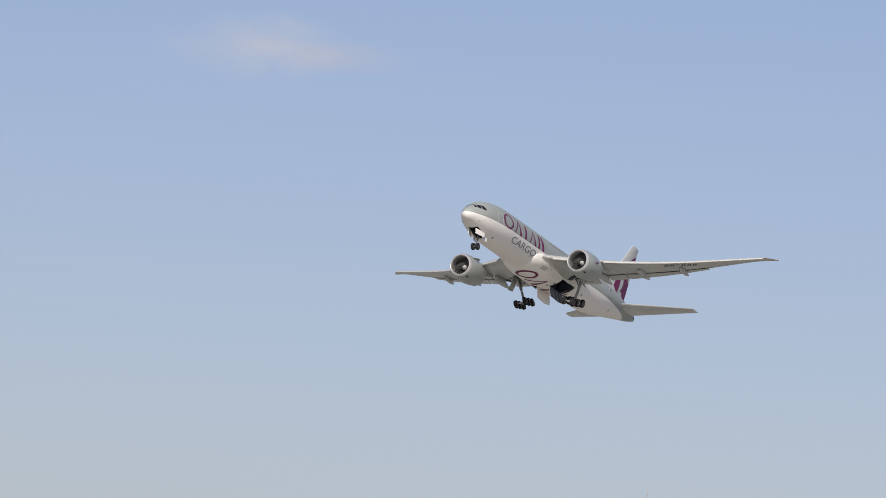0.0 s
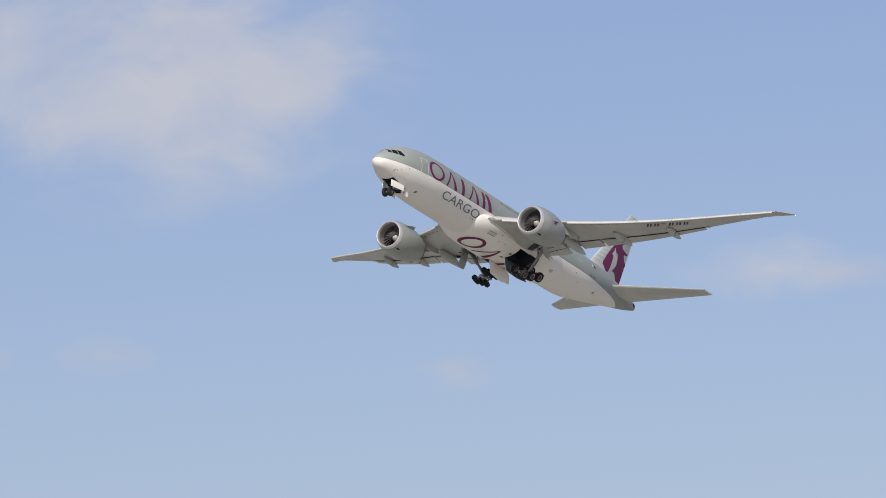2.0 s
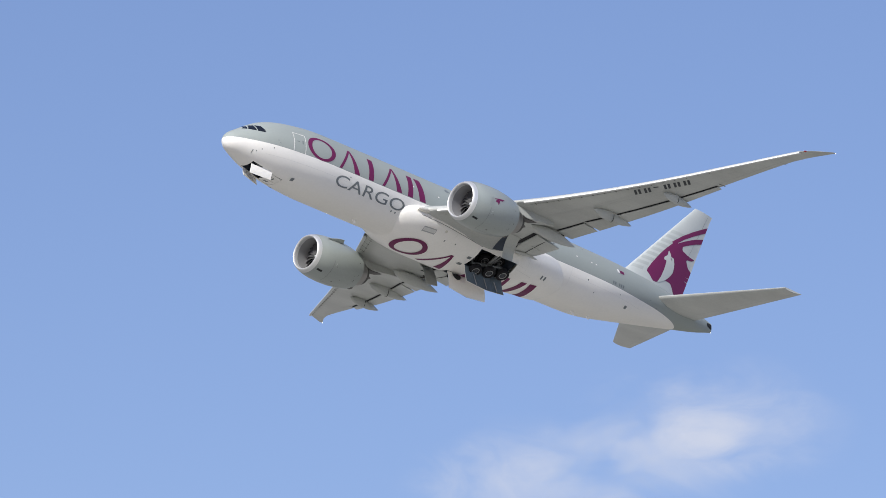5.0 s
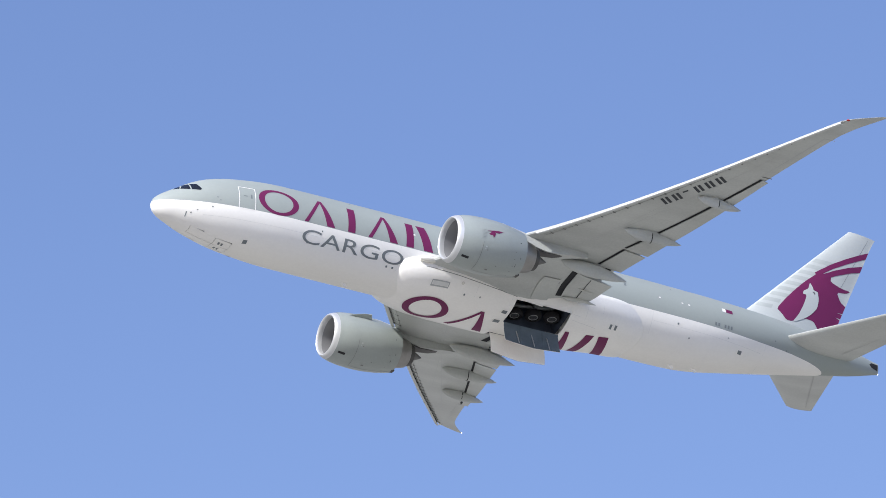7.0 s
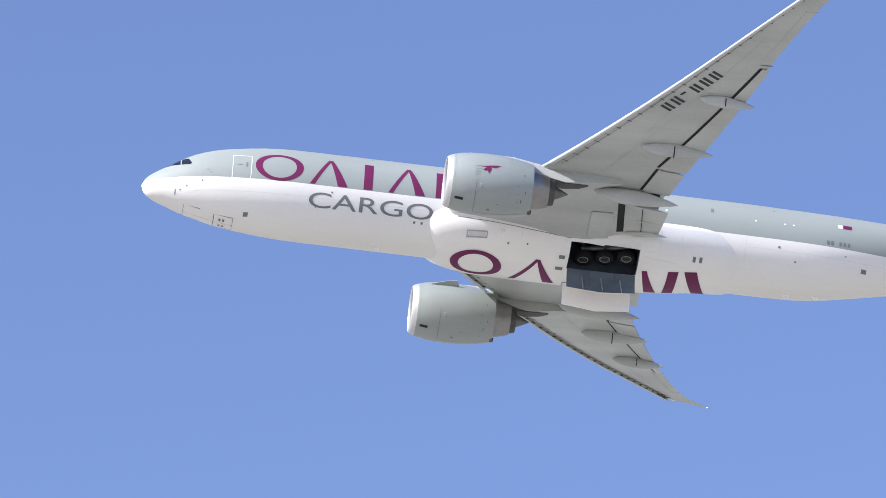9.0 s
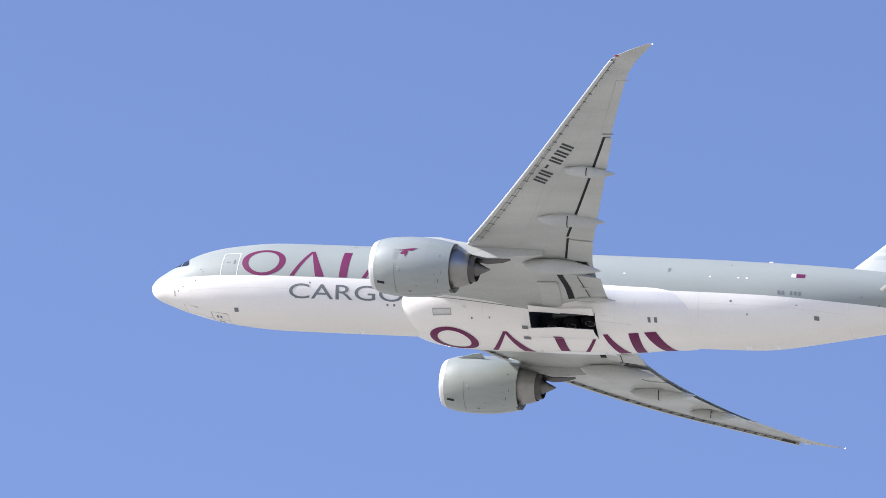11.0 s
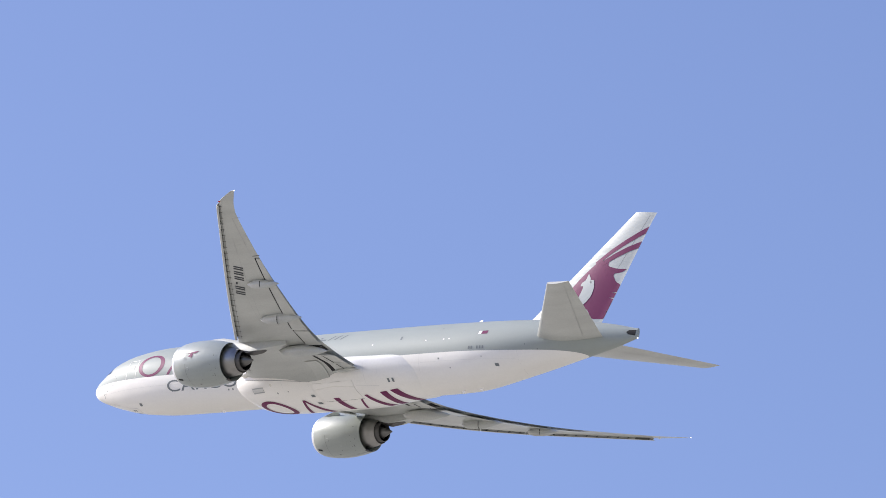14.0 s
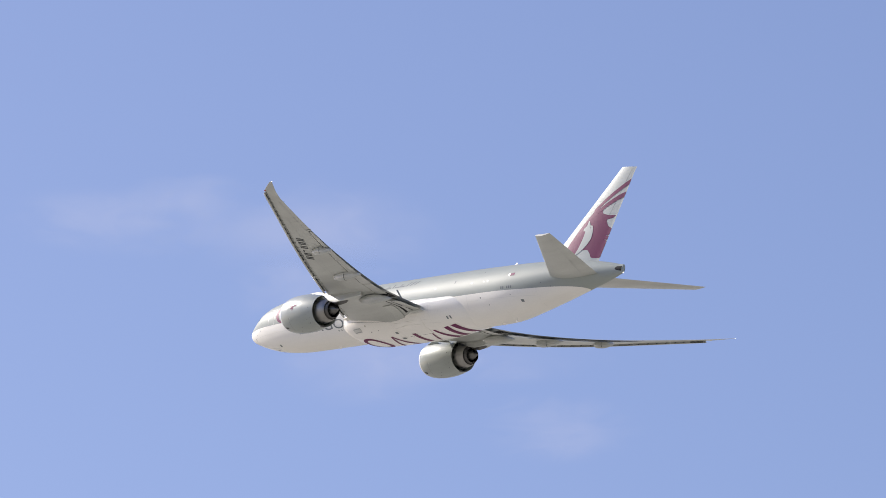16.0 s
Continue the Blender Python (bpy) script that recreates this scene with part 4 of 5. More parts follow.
def lettering(word, height, place, width=None):
    """A word in the built-in font, as a flat mesh laid on a surface. place(u, v): from the word's lower left corner, in metres."""
    cu = bpy.data.curves.new("word", "FONT")
    cu.body, cu.size = word, 1.0
    tmp = bpy.data.objects.new("word", cu)
    scene.collection.objects.link(tmp)
    bpy.context.view_layer.update()
    me = bpy.data.meshes.new_from_object(tmp.evaluated_get(bpy.context.evaluated_depsgraph_get()))
    bpy.data.objects.remove(tmp)
    bpy.data.curves.remove(cu)
    bm = bmesh.new()
    bm.from_mesh(me)
    bpy.data.meshes.remove(me)
    lo = [min(v.co[k] for v in bm.verts) for k in (0, 1)]
    hi = [max(v.co[k] for v in bm.verts) for k in (0, 1)]
    sx, sy = (width or height * (hi[0] - lo[0]) / (hi[1] - lo[1])) / (hi[0] - lo[0]), height / (hi[1] - lo[1])
    for k in range(1, 8):
        no = Vector((0, 1, 0))
        bmesh.ops.bisect_plane(bm, geom=bm.verts[:] + bm.edges[:] + bm.faces[:], plane_co=no * (lo[1] + (hi[1] - lo[1]) * k / 8), plane_no=no)
    for v in bm.verts:
        v.co = Vector(place((v.co.x - lo[0]) * sx, (v.co.y - lo[1]) * sy))
    return bm


part("lettering", lettering("CARGO", 1.05, lambda u, v: arc_body(11.15 + u, -2.45 + v), 8.4), M["ink"], fuselage, "dark grey word CARGO")
# registration near the tail, as bars, and a small flag
for k in range(6):
    if k != 2:
        part("marking_bar", sheet([rect(46.28 + k * 0.29, -0.84, 46.44 + k * 0.29, -0.57)], arc_body, 0.5, 0.2), M["ink"], fuselage)
part("flag_patch", sheet([rect(47.03, 0.55, 47.35, 0.91)], arc_body, 0.3, 0.2), M["white"], fuselage, "white part of a small flag")
part("flag_patch", sheet([[(47.35, 0.55), (47.99, 0.55), (47.99, 0.91), (47.35, 0.91), (47.42, 0.82), (47.35, 0.73), (47.42, 0.64)]], arc_body, 0.3, 0.2), M["maroon"], fuselage, "maroon part of a small flag")
# cockpit windows
for sg in (1, -1):
    def on_nose(s, z, lift=0.015, _s=sg):
        p = on_body(s, z, lift)
        return Vector((p.x, _s * p.y, p.z))
    for q in ([(1.42, 0.26), (1.9, 0.76), (2.02, 0.80), (1.74, 0.24)], [(1.80, 0.24), (2.1, 0.78), (2.42, 0.80), (2.40, 0.16)], [(2.48, 0.15), (2.50, 0.81), (2.9, 0.77), (3.15, 0.22), (3.05, 0.11)]):
        part("cockpit_window", sheet([q], on_nose, 0.2, 0.12, 0.015), M["glass"], fuselage, "dark cockpit window")
    # door with a bright outline
    part("door", sheet(frame_shape(5.85, -0.95, 7.15, 0.92, 0.05), on_nose, 0.4, 0.2, 0.014), M["white"], fuselage, "crew door outlined in white")
    for q in (rect(6.75, -0.05, 6.87, 0.3), rect(6.2, 0.08, 6.5, 0.14)):
        part("door_handle", sheet([q], on_nose, 0.3, 0.2, 0.016), M["ink"], fuselage)
    # small ports, drains and vents
    for s, z, w, h in ((6.9, -2.98, 0.32, 0.17), (48.85, -2.2, 0.36, 0.22), (38.3, 0.55, 0.2, 0.34), (2.2, -1.9, 0.06, 0.3), (2.5, -1.7, 0.08, 0.08), (2.9, -1.5, 0.08, 0.08), (18.3, -2.55, 0.14, 0.12), (18.8, -2.55, 0.14, 0.12), (12.6, -1.35, 0.1, 0.1), (15.0, -1.5, 0.1, 0.1), (43.0, -1.55, 0.14, 0.14), (53.2, -1.0, 0.12, 0.1), (4.2, -0.4, 0.12, 0.06)):
        part("port", sheet([rect(s, z, s + w, z + h)], on_nose, 0.2, 0.1), M["ink"], fuselage)
    for s in (41.3, 43.3, 43.9, 20.2, 23.4, 35.2):
        part("small_light_patch", sheet([rect(s, 0.2, s + 0.15, 0.32)], on_nose, 0.2, 0.1), M["white"], fuselage)
    # skin seams
    for a, b, z in ((3.4, 19.0, -1.75), (41.0, 51.0, -1.7)):
        part("seam", sheet([rect(a, z, b, z + 0.014)], on_nose, 0.6, 9, 0.005), M["faint"], fuselage)
    for s, z, w, h in ((11.6, -2.3, 0.1, 0.06), (15.2, 1.9, 0.12, 0.08), (3.9, -1.2, 0.1, 0.1), (4.4, -0.6, 0.14, 0.05), (44.2, -2.3, 0.1, 0.1), (47.6, -1.5, 0.12, 0.06), (52.0, -0.6, 0.1, 0.1), (54.4, 0.1, 0.16, 0.08), (42.6, 1.4, 0.12, 0.1)):
        part("port", sheet([rect(s, z, s + w, z + h)], on_nose, 0.2, 0.1), M["ink"], fuselage)
    for s in (19.2, 40.8, 51.2):
        part("seam", sheet([rect(s, -2.6, s + 0.018, -1.0)], on_nose, 9, 0.3, 0.005), M["faint"], fuselage)
    # belly fairing: landing light, air inlet, vents
    def on_fair(s, z, lift=0.012, _s=sg):
        zc, rz, ry = lerp(FAIR, s)
        t = max(-0.999, min(0.999, (z - zc) / rz))
        return Vector((30 - s, _s * (ry * (1 - abs(t) ** FP) ** (1 / FP) + lift), z - lift * 0.5))
    part("air_inlet", sheet(frame_shape(21.9, -3.3, 23.3, -2.95, 0.07), on_fair, 0.3, 0.2), M["panel"], fairing, "framed air inlet door")
    part("air_inlet_panel", sheet([rect(22.0, -3.22, 23.2, -3.02)], on_fair, 0.3, 0.2, 0.008), M["faint"], fairing)
    for q in (rect(37.3, -3.08, 37.5, -2.82), rect(37.75, -3.05, 37.95, -2.79)):
        part("vent", sheet([q], on_fair, 0.3, 0.2, 0.02), M["ink"], fairing, "dark louvred vent")
    for q in (rect(24.7, -3.45, 24.82, -3.36), rect(26.0, -3.4, 26.1, -3.32)):
        part("vent", sheet([q], on_fair, 0.3, 0.2, 0.02), M["ink"], fairing)
    edge = [(21.2, -2.2), (22.5, -2.34), (24.0, -2.46), (26.0, -2.62), (28.0, -2.76), (28.9, -2.84)]
    quads = []
    for (sa, za), (sb, zb) in zip(edge, edge[1:]):
        quads.append([(sa, za - 0.02), (sb, zb - 0.02), (sb, zb + 0.02), (sa, za + 0.02)])
    part("seam", sheet(quads, on_fair, 0.5, 9, 0.01), M["seam"], fairing)
    for q in (rect(33.9, -3.0, 34.5, -2.98), rect(33.9, -3.3, 36.2, -3.285), rect(29.2, -3.0, 29.22, -2.7), rect(36.4, -2.4, 36.42, -1.8)):
        part("seam", sheet([q], on_fair, 0.6, 0.3, 0.006), M["faint"], fairing)
    part("small_light_patch", sheet(ring_shape(24.3, -2.85, 0.14, 0.1, 0.01, 0.01, 14), on_fair, 9, 9, 0.02), M["lens"], fairing, "small round lamp glass")
    for s in (25.6, 35.0, 28.6):
        part("seam", sheet([rect(s, -3.4, s + 0.02, -1.6)], on_fair, 9, 0.3, 0.008), M["faint"], fairing)
    rg = []
    for k in range(9):
        u = k / 8
        s = 20.6 + 1.5 * u
        rg.append([(30 - s, sg * (3.45 + 0.18 * u) + 0.32 * math.sin(math.pi * (0.15 + 0.7 * u)) * math.cos(t * math.pi / 6), -1.78 + 0.2 * math.sin(math.pi * (0.15 + 0.7 * u)) * math.sin(t * math.pi / 6)) for t in range(12)])
    part("landing_light", loft(rg), M["lens"], plane, "clear landing light at the wing root")


def belly(s, y, lift=0.015):
    return fair_point(s, y, lift + 0.012)


for sh in (ring_shape(22.9, 0.0, 1.75, 1.75, 1.2, 1.35), chevron(25.3, 28.45, -1.6, 1.6, 0.65), [[(30.45, -1.04), (31.1, -1.04), (31.1, 1.04), (30.45, 1.04)]], [[(33.2, 1.04), (33.42, 1.04), (32.5, -1.04), (32.2, -1.04)]], [[(34.0, 1.6), (34.35, 1.6), (35.4, -1.6), (34.6, -1.6)]], slab(35.8, -1.6, 1.6, 0.7), slant(36.9, 38.7, -1.6, 1.6, 0.85)):
    part("name_shape", sheet(sh, belly, 0.3, 0.2), M["maroon"], fairing, "large maroon block of the operator's name")
for q in (rect(28.2, 0.75, 28.7, 1.1), rect(28.3, 1.95, 28.7, 2.25)):
    part("vent", sheet([q], belly, 0.3, 0.2, 0.02), M["ink"], fairing, "dark louvred vent")
# antennas and drains
for s, z in ((20.5, 2.76), (44.6, 2.74)):
    bm = loft([[(30 - s - 0.25, -0.03, z - 0.05), (30 - s + 0.25, -0.03, z - 0.05), (30 - s + 0.25, 0.03, z - 0.05), (30 - s - 0.25, 0.03, z - 0.05)], [(30 - s - 0.28, -0.01, z + 0.22), (30 - s - 0.05, -0.01, z + 0.22), (30 - s - 0.05, 0.01, z + 0.22), (30 - s - 0.28, 0.01, z + 0.22)]])
    part("antenna", bm, M["white"], fuselage, "small blade antenna")
for s in (16.0, 46.0, 44.0):
    zc, rz, ry = lerp(FUS, s)
    z = zc - rz
    bm = loft([[(30 - s - 0.25, -0.03, z + 0.05), (30 - s + 0.25, -0.03, z + 0.05), (30 - s + 0.25, 0.03, z + 0.05), (30 - s - 0.25, 0.03, z + 0.05)], [(30 - s - 0.28, -0.01, z - 0.28), (30 - s - 0.05, -0.01, z - 0.28), (30 - s - 0.05, 0.01, z - 0.28), (30 - s - 0.28, 0.01, z - 0.28)]])
    part("antenna", bm, M["white"], fuselage, "small blade antenna")


# ---- landing gear ----
def wheel_mesh(radius, width, name):
    """A tyre and a rim, axle along z, each as mesh data."""
    r, w = radius, width
    prof = [(-w * 0.32, r * 0.56), (-w * 0.46, r * 0.66), (-w * 0.5, r * 0.8), (-w * 0.42, r * 0.93), (-w * 0.25, r * 0.99), (0, r), (w * 0.25, r * 0.99), (w * 0.42, r * 0.93), (w * 0.5, r * 0.8), (w * 0.46, r * 0.66), (w * 0.32, r * 0.56)]
    tyre = spin(prof, 0, 0, 36)
    rim = spin([(-w * 0.4, 0.001), (-w * 0.4, r * 0.14), (-w * 0.28, r * 0.2), (-w * 0.2, r * 0.42), (-w * 0.34, r * 0.5), (-w * 0.34, r * 0.57), (w * 0.34, r * 0.57), (w * 0.34, r * 0.5), (w * 0.2, r * 0.42), (w * 0.28, r * 0.2), (w * 0.4, r * 0.14), (w * 0.4, 0.001)], 0, 0, 36)
    return tyre, rim


LEG = 4.55
gears = []
rings_ = []
for sg in (1, -1):
    # the leg's own space: hinge at the origin, leg down along -z
    bm = bmesh.new()
    rod(bm, (0.0, 0, 0.35), (0, 0, -2.3), 0.24, 0.22, 20)
    rod(bm, (0.0, 0, -2.2), (0, 0, -LEG + 0.15), 0.15, 0.15, 18)
    rod(bm, (-1.2, 0, 0), (1.0, 0, 0), 0.16, 0.16, 16)
    rod(bm, (0.9, 0, -0.05), (0.1, 0, -1.9), 0.1, 0.1)
    rod(bm, (-1.1, 0, -0.05), (-0.1, 0, -1.9), 0.1, 0.1)
    gear = part("main_gear", bm, M["strut"], plane, "main landing gear leg folding inward")
    bm = bmesh.new()
    rod(bm, (0.05, -sg * 0.15, -2.0), (0.3, -sg * 1.6, -0.3), 0.09)
    rod(bm, (-0.3, 0, -2.35), (-0.45, 0, -3.0), 0.07)
    rod(bm, (-0.45, 0, -3.0), (-0.2, 0, -LEG + 0.1), 0.07)
    part("brace", bm, M["strut"], gear)
    tilt = Matrix.Translation((0, 0, -LEG)) @ Matrix.Rotation(radians(13), 4, "Y")
    bm = bmesh.new()
    rod(bm, (1.62, 0, 0), (-1.62, 0, 0), 0.17, 0.17, 16)
    for k in (-1, 0, 1):
        rod(bm, (1.46 * k, -0.75, 0), (1.46 * k, 0.75, 0), 0.1, 0.1)
    bm.transform(tilt)
    part("bogie_beam", bm, M["strut"], gear)
    ty, ri = wheel_mesh(0.64, 0.5, "main")
    turn = Matrix.Rotation(radians(90), 4, "Z")
    t0 = r0 = None
    for k in (-1, 0, 1):
        for w in (-0.75, 0.75):
            m = tilt @ Matrix.Translation((1.46 * k, w, 0)) @ turn
            if t0 is None:
                t0, r0 = part("tyre", ty, M["tyre"], gear), part("rim", ri, M["rim"], gear)
                a, b = t0, r0
            else:
                a, b = new("tyre", t0.data), new("rim", r0.data)
                a.parent = b.parent = gear
            a.matrix_basis, b.matrix_basis = m, m
            for e in (-1, 1):
                if not rings_:
                    rings_.append(part("rim_ring", spin([(0.0, 0.3), (0.02, 0.34), (0.0, 0.37), (-0.03, 0.34)], 0, 0, 32, True), M["steel"], gear, "bright wheel rim ring"))
                    c = rings_[0]
                else:
                    c = new("rim_ring", rings_[0].data)
                    c.parent = gear
                c.matrix_basis = m @ Matrix.Translation((e * 0.18, 0, 0))
    gears.append((sg, gear))

bm = bmesh.new()
rod(bm, (0, 0, 0.2), (0, 0, -1.5), 0.17, 0.16, 18)
rod(bm, (0, 0, -1.4), (0, 0, -2.75), 0.1, 0.1, 16)
rod(bm, (0, -0.5, -2.8), (0, 0.5, -2.8), 0.09, 0.09)
rod(bm, (0, -0.5, 0), (0, 0.5, 0), 0.12, 0.12)
rod(bm, (-0.05, 0, -1.3), (-0.5, 0, -0.25), 0.08, 0.08)
nose_gear = part("nose_gear", bm, M["strut"], plane, "nose gear leg folding forward")
ty, ri = wheel_mesh(0.54, 0.4, "nose")
turn = Matrix.Rotation(radians(90), 4, "Z")
t0, r0 = part("tyre", ty, M["tyre"], nose_gear), part("rim", ri, M["rim"], nose_gear)
t0.matrix_basis = r0.matrix_basis = Matrix.Translation((0, 0.36, -2.8)) @ turn
a, b = new("tyre", t0.data), new("rim", r0.data)
a.parent = b.parent = nose_gear
a.matrix_basis = b.matrix_basis = Matrix.Translation((0, -0.36, -2.8)) @ turn

# main gear doors: hinged near the keel; their own space has the hinge at the origin
doors, outer_doors = [], []
HZ = fair_point(31.0, WELL_Y[0]).z
OZ = fair_point(31.0, WELL_Y[1]).z
for sg in (1, -1):
    outer, inner = [], []
    for s in [WELL[0] + 0.03 + (WELL[1] - WELL[0] - 0.06) * k / 4 for k in range(5)]:
        ro, ri_ = [], []
        for k in range(11):
            y = WELL_Y[0] + 0.03 + (door_edge(s) - WELL_Y[0] - 0.06) * k / 10
            p = fair_point(s, y)
            ro.append((p.x, sg * (y - WELL_Y[0]), p.z - HZ))
            ri_.append((p.x, sg * (y - WELL_Y[0]), p.z - HZ + 0.07))
        outer.append(ro)
        inner.append(ri_)
    bm = loft([o + list(reversed(i)) for o, i in zip(outer, inner)])
    door = part("main_gear_door", bm, M["white"], plane, "large white main gear door", 50)
    bm = bmesh.new()
    vs = [[bm.verts.new((p[0], p[1], p[2] + 0.012)) for p in r] for r in inner]
    for i in range(4):
        for j in range(10):
            bm.faces.new((vs[i][j], vs[i][j + 1], vs[i + 1][j + 1], vs[i + 1][j]))
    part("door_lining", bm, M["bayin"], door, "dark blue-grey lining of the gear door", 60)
    for k in range(3):
        x = 30 - 30.0 - k * 1.3
        bm = bmesh.new()
        rod(bm, (x, sg * 0.6, fair_point(30 - x, 1.65).z - HZ + 0.14), (x - 0.12, sg * 1.62, fair_point(30 - x, 2.67).z - HZ + 0.14), 0.04)
        part("door_rib", bm, M["steel"], door)
    for k in range(2):
        x = 30 - 30.4 - k * 1.9
        bm = bmesh.new()
        vs = [[bm.verts.new((x + dx, sg * (q - WELL_Y[0]), fair_point(30 - x, q).z - HZ + dz)) for q in (1.2, 1.7, 2.2, 2.6)] for dx, dz in ((-0.07, 0.08), (-0.05, 0.13), (0.05, 0.13), (0.07, 0.08))]
        for i in range(3):
            for j in range(3):
                bm.faces.new((vs[i][j], vs[i][j + 1], vs[i + 1][j + 1], vs[i + 1][j]))
        part("door_stiffener", bm, M["bayin"], door)
    # the middle block of the name lies on the port door
    if sg > 0:
        part("name_shape", sheet([[(30.45, 1.6), (31.1, 1.6), (31.1, 1.1), (30.45, 1.1)]], lambda s, y, t, _s=sg: Vector((30 - s, y - _s * WELL_Y[0], fair_point(s, y).z - HZ - 0.015)), 0.6, 0.3), M["maroon"], door, "maroon block of the operator's name")
    doors.append((sg, door))
    # narrow outer door, hinged along the wing side
    lines = []
    for s in [WELL[0] + 0.03 + (WELL[1] - WELL[0] - 0.06) * k / 6 for k in range(7)]:
        row = [fair_point(s, door_edge(s) + (WELL_Y[1] - door_edge(s) - 0.02) * k / 4) for k in range(5)]
        ro = [(p.x, sg * (p.y - WELL_Y[1]), p.z - OZ) for p in row]
        lines.append(ro + [(x, y - sg * 0.01, z + 0.05) for x, y, z in reversed(ro)])
    outer_doors.append((sg, part("outer_gear_door", loft(lines), M["white"], plane, "narrow white outer gear door", 50)))

# the legs' bays in the wing roots, their shade painted as flat dark sheets, and the curved doors hinged at their outer
# edges
LEG_BAY = (29.95, 31.35)
leg_doors = []
for sg in (1, -1):
    part("leg_bay_shade", sheet([rect(3.5, LEG_BAY[0] + 0.05, 5.55, LEG_BAY[1] - 0.05)], on_wing(sg), 0.3, 0.3, 0.012), M["bay"], plane, "dark sheet as the shade in the main gear leg's bay")
    hz = under(5.6, 30.65)
    rows = []
    for k in range(6):
        q = LEG_BAY[0] + (LEG_BAY[1] - LEG_BAY[0]) * k / 5
        line = [(30 - q, sg * (y - 5.6), under(y, q) - hz - 0.03) for y in (5.6, 5.2, 4.8, 4.4, 4.0, 3.7, 3.5)]
        rows.append(line + [(a, b, c - 0.05) for a, b, c in reversed(line)])
    leg_doors.append((sg, hz, part("leg_door", loft(rows), M["wing"], plane, "pale curved door of the main gear leg", 50)))

ndoors = []
for sg in (1, -1):
    for s0, s1, sub in ((NWELL[0], 5.0, "nose_gear_door"), (5.0, NWELL[1], "rear_nose_gear_door")):
        zc, rz, ry = lerp(FUS, (s0 + s1) / 2)
        hz = zc - rz * math.sqrt(1 - (0.82 / ry) ** 2)
        outer, inner = [], []
        for k in range(7):
            s = s0 + 0.02 + (s1 - s0 - 0.04) * k / 6
            zc, rz, ry = lerp(FUS, s)
            ro, ri_ = [], []
            for j in range(7):
                y = 0.82 - 0.80 * j / 6
                z = zc - rz * math.sqrt(1 - (y / ry) ** 2)
                ro.append((30 - s, sg * (y - 0.82), z - hz))
                ri_.append((30 - s, sg * (y - 0.82), z - hz + 0.05))
            outer.append(ro)
            inner.append(ri_)
        door = part(sub, loft([o + list(reversed(i)) for o, i in zip(outer, inner)]), M["white"], plane, "white nose gear door", 50)
        if s0 > 4:
            for q in (5.35, 5.6):
                part("marking_bar", sheet([rect(q, 0.25, q + 0.14, 0.55)], lambda s, y, t, _s=sg, _h=hz: Vector((30 - s, _s * (y - 0.82), lerp(FUS, s)[0] - lerp(FUS, s)[1] * math.sqrt(1 - (y / lerp(FUS, s)[2]) ** 2) - _h - 0.01)), 0.5, 0.2), M["ink"], door)
        ndoors.append((sg, s0 > 4, hz, door))


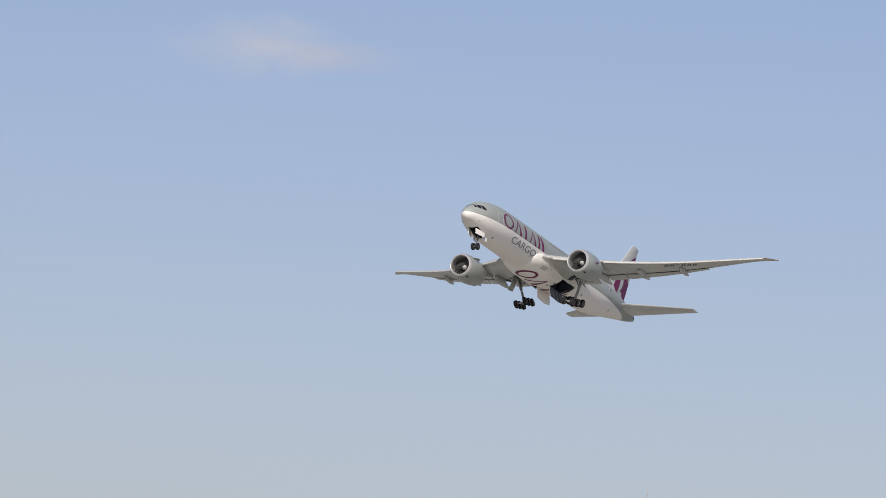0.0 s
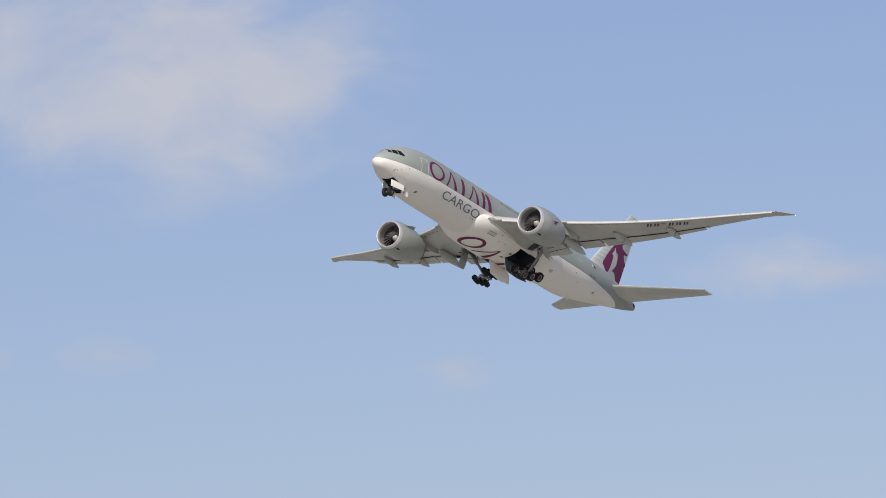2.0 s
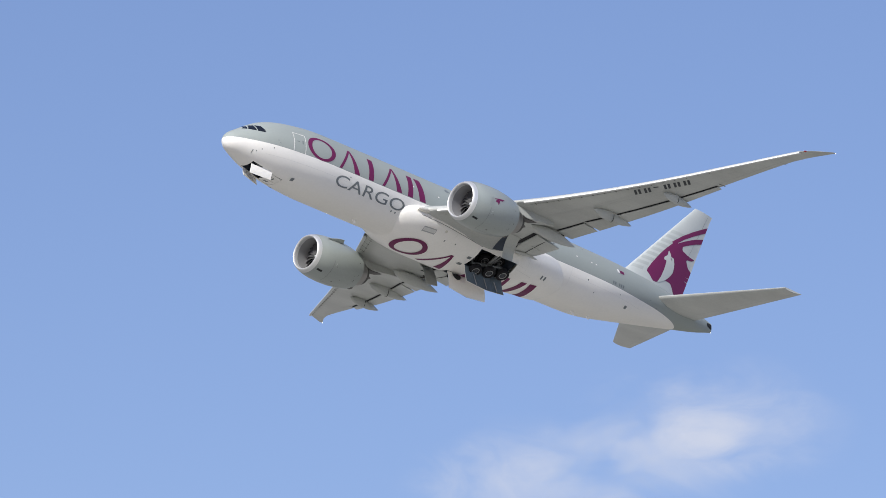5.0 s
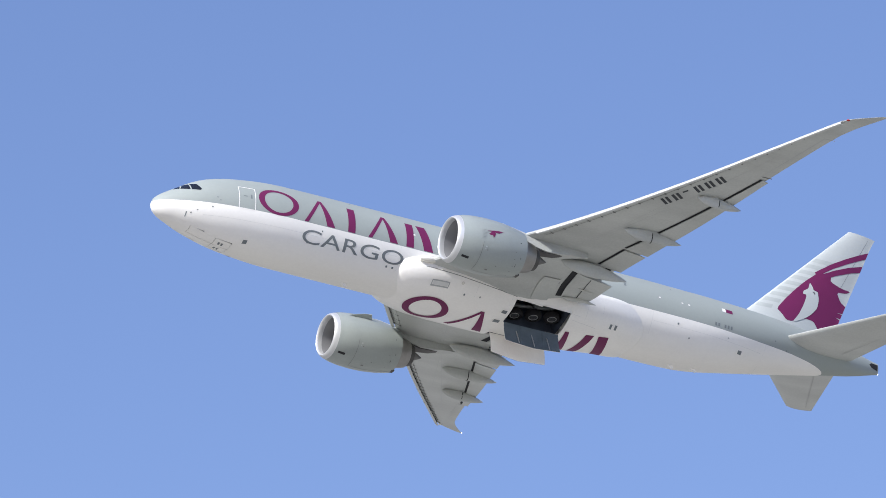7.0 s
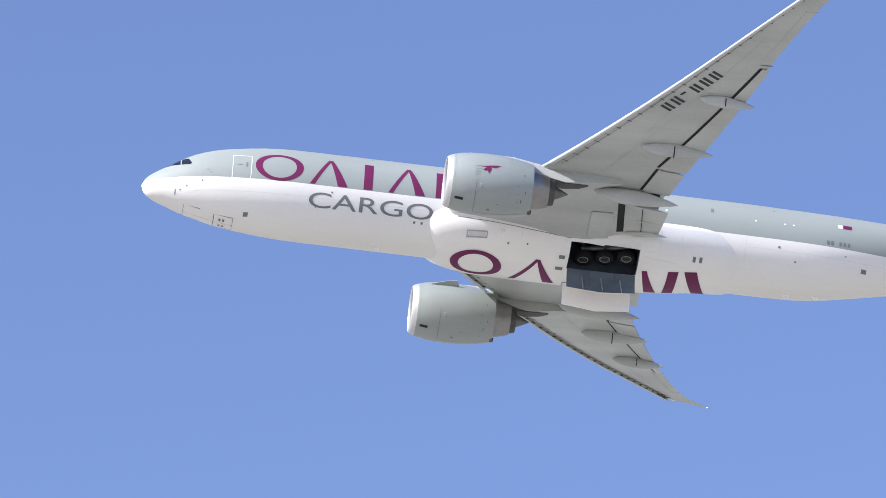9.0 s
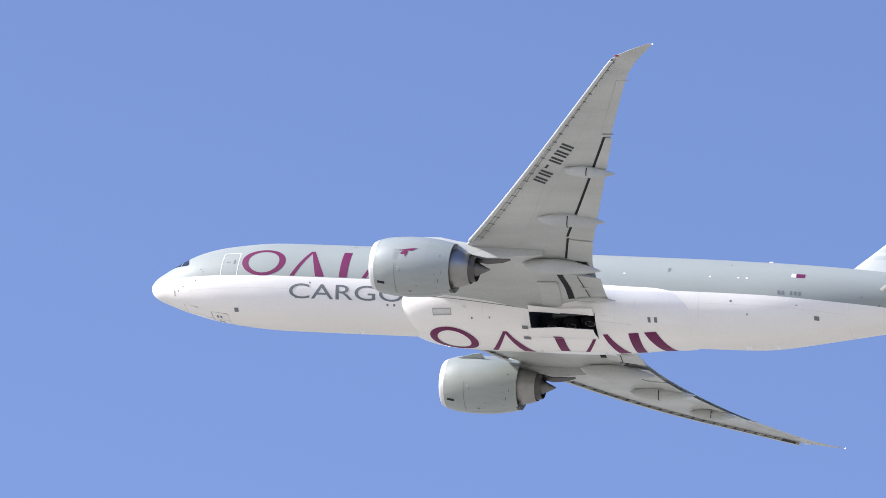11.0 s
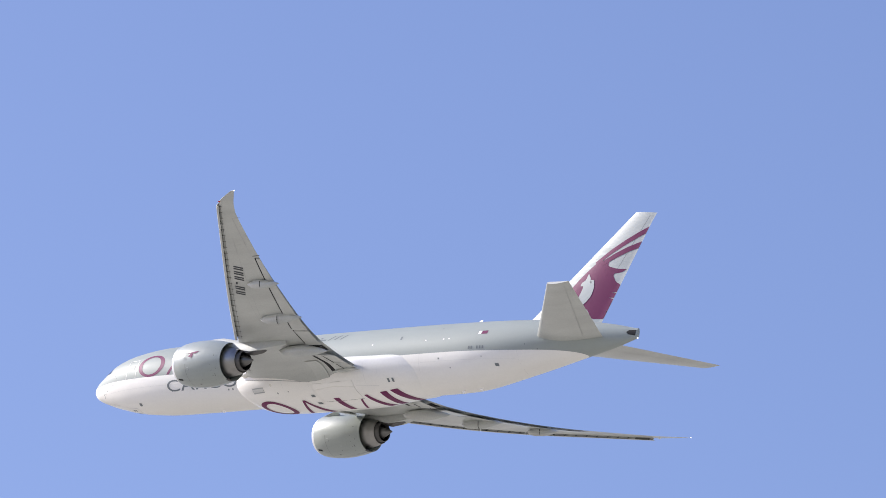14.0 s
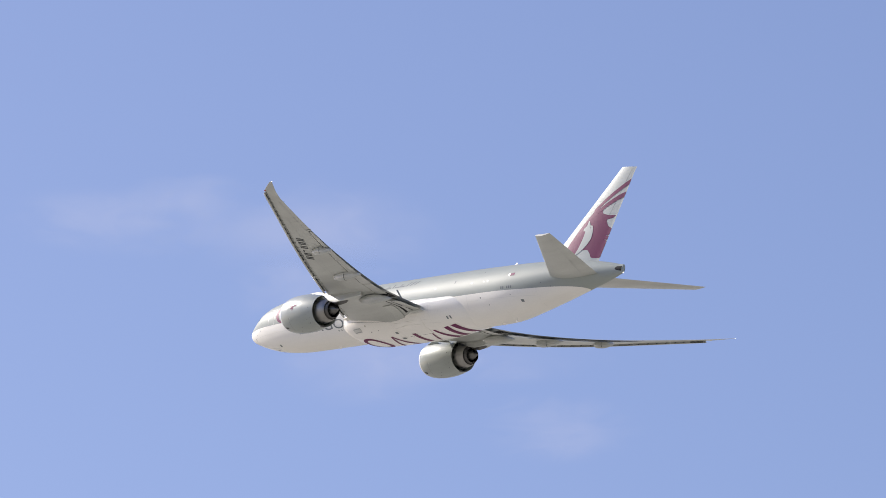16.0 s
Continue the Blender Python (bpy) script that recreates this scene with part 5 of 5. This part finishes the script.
# ---- movement ----
def motions():
    walk(plane, [
        (0.0, pose(-894.19, -442.63, 102.92, 3.083, -9.468, 0.941)),
        (0.5, pose(-845.81, -439.31, 103.55, 0.847, -10.919, 1.682)),
        (1.0, pose(-794.34, -433.47, 106.00, -0.283, -11.795, 1.971)),
        (1.5, pose(-715.49, -411.22, 105.81, -0.637, -12.139, 2.040)),
        (2.0, pose(-671.56, -408.18, 110.84, -0.236, -11.978, 1.670)),
        (2.5, pose(-627.81, -405.95, 115.76, 0.555, -11.605, 1.379)),
        (3.0, pose(-585.81, -406.16, 120.24, 1.753, -11.034, 1.049)),
        (3.5, pose(-543.57, -406.60, 124.50, 2.824, -10.206, 0.624)),
        (4.0, pose(-500.51, -406.44, 128.56, 3.949, -9.335, 0.105)),
        (4.5, pose(-455.78, -404.77, 132.14, 4.816, -8.416, -0.242)),
        (4.7, pose(-438.26, -404.35, 133.63, 5.074, -8.037, -0.357)),
        (5.2, pose(-396.09, -404.76, 137.86, 5.464, -7.282, -0.712)),
        (5.7, pose(-353.91, -405.23, 142.08, 5.699, -6.641, -1.038)),
        (6.2, pose(-311.72, -405.73, 146.33, 5.745, -6.154, -1.318)),
        (6.8, pose(-261.07, -406.39, 151.45, 5.556, -5.800, -1.579)),
        (7.0, pose(-244.07, -406.45, 153.09, 5.827, -5.778, -1.725)),
        (7.5, pose(-201.64, -406.65, 157.21, 6.236, -5.749, -1.896)),
        (8.0, pose(-159.38, -407.16, 161.44, 6.211, -6.042, -1.845)),
        (8.5, pose(-117.20, -407.99, 165.80, 5.516, -6.076, -1.802)),
        (8.7, pose(-100.22, -407.93, 167.38, 5.019, -6.079, -1.734)),
        (9.2, pose(-58.01, -408.88, 171.79, 4.346, -6.358, -1.654)),
        (9.7, pose(-15.73, -409.87, 176.21, 3.653, -6.735, -1.518)),
        (10.2, pose(26.61, -410.89, 180.64, 2.981, -7.192, -1.332)),
        (10.8, pose(77.52, -412.16, 185.98, 2.243, -7.808, -1.053)),
        (11.0, pose(94.25, -411.40, 187.23, 2.342, -8.137, -0.881)),
        (11.5, pose(136.56, -412.19, 191.54, 2.221, -8.695, -1.125)),
        (12.0, pose(179.13, -413.62, 196.15, 2.032, -8.987, -0.612)),
        (12.5, pose(222.04, -415.46, 200.97, 2.289, -9.364, 0.210)),
        (13.0, pose(264.67, -416.57, 205.43, 2.642, -9.762, 0.187)),
        (13.5, pose(307.09, -417.38, 209.74, 2.892, -9.747, 0.307)),
        (14.0, pose(349.67, -418.41, 214.16, 3.023, -10.114, 0.151)),
        (14.5, pose(391.27, -418.42, 218.03, 3.188, -10.370, -0.158)),
        (15.0, pose(434.14, -419.88, 222.65, 2.914, -9.748, 0.128)),
        (15.5, pose(477.24, -421.48, 227.34, 2.527, -9.153, 0.234)),
        (16.0, pose(520.08, -422.82, 231.88, 2.082, -8.621, 0.064)),
    ])
    fold = ((0.0, 18), (0.5, 22), (1.0, 28), (1.5, 30), (2.0, 35), (2.5, 44), (3.0, 49), (3.5, 56), (4.0, 59), (4.5, 61), (5.5, 73), (6.6, 82), (16.0, 83))
    for sg, gear in gears:
        walk(gear, [(t, pose(30 - 31.5, sg * 5.5, -1.5, -sg * a, 0, 0)) for t, a in fold])
    walk(nose_gear, [(t, pose(30 - 5.5, 0, -2.35, 0, -a, 0)) for t, a in ((0.0, 22), (0.5, 28), (1.0, 38), (1.5, 48), (2.0, 54), (2.5, 62), (3.0, 71), (3.5, 82), (4.0, 96), (4.5, 106), (4.9, 108), (16.0, 108))])
    # the big doors hang open until the wheels are in, then swing shut
    for sg, door in doors:
        keys = ((0.0, 96), (8.7, 96), (9.4, 84), (10.2, 52), (10.7, 34), (11.0, 24), (11.2, 12), (11.4, 4), (11.6, 1), (11.8, 0), (16.0, 0)) if sg > 0 else ((0.0, 118), (8.7, 118), (9.3, 98), (9.9, 52), (10.5, 12), (10.8, 3), (11.1, 0), (16.0, 0))
        walk(door, [(t, pose(0, sg * WELL_Y[0], HZ, -sg * a, 0, 0)) for t, a in keys])
    for sg, door in outer_doors:
        walk(door, [(t, pose(0, sg * WELL_Y[1], OZ, sg * a, 0, 0)) for t, a in ((0.0, 212), (10.8, 212), (11.05, 130), (11.25, 50), (11.45, 8), (11.6, 0), (16.0, 0))])
    for sg, hz, door in leg_doors:
        walk(door, [(t, pose(0, sg * 5.6, hz, sg * a, 0, 0)) for t, a in ((0.0, 84), (2.0, 78), (3.5, 66), (4.5, 56), (5.5, 28), (6.5, 0), (16.0, 0))])
    for sg, rear, hz, door in ndoors:
        keys = ((0.0, 82), (2.6, 80), (3.2, 50), (3.8, 14), (4.3, 0), (16.0, 0)) if rear else ((0.0, 82), (4.3, 82), (4.8, 76), (5.6, 30), (6.2, 0), (16.0, 0))
        walk(door, [(t, pose(0, sg * 0.82, hz, sg * a, 0, 0)) for t, a in keys])


motions()
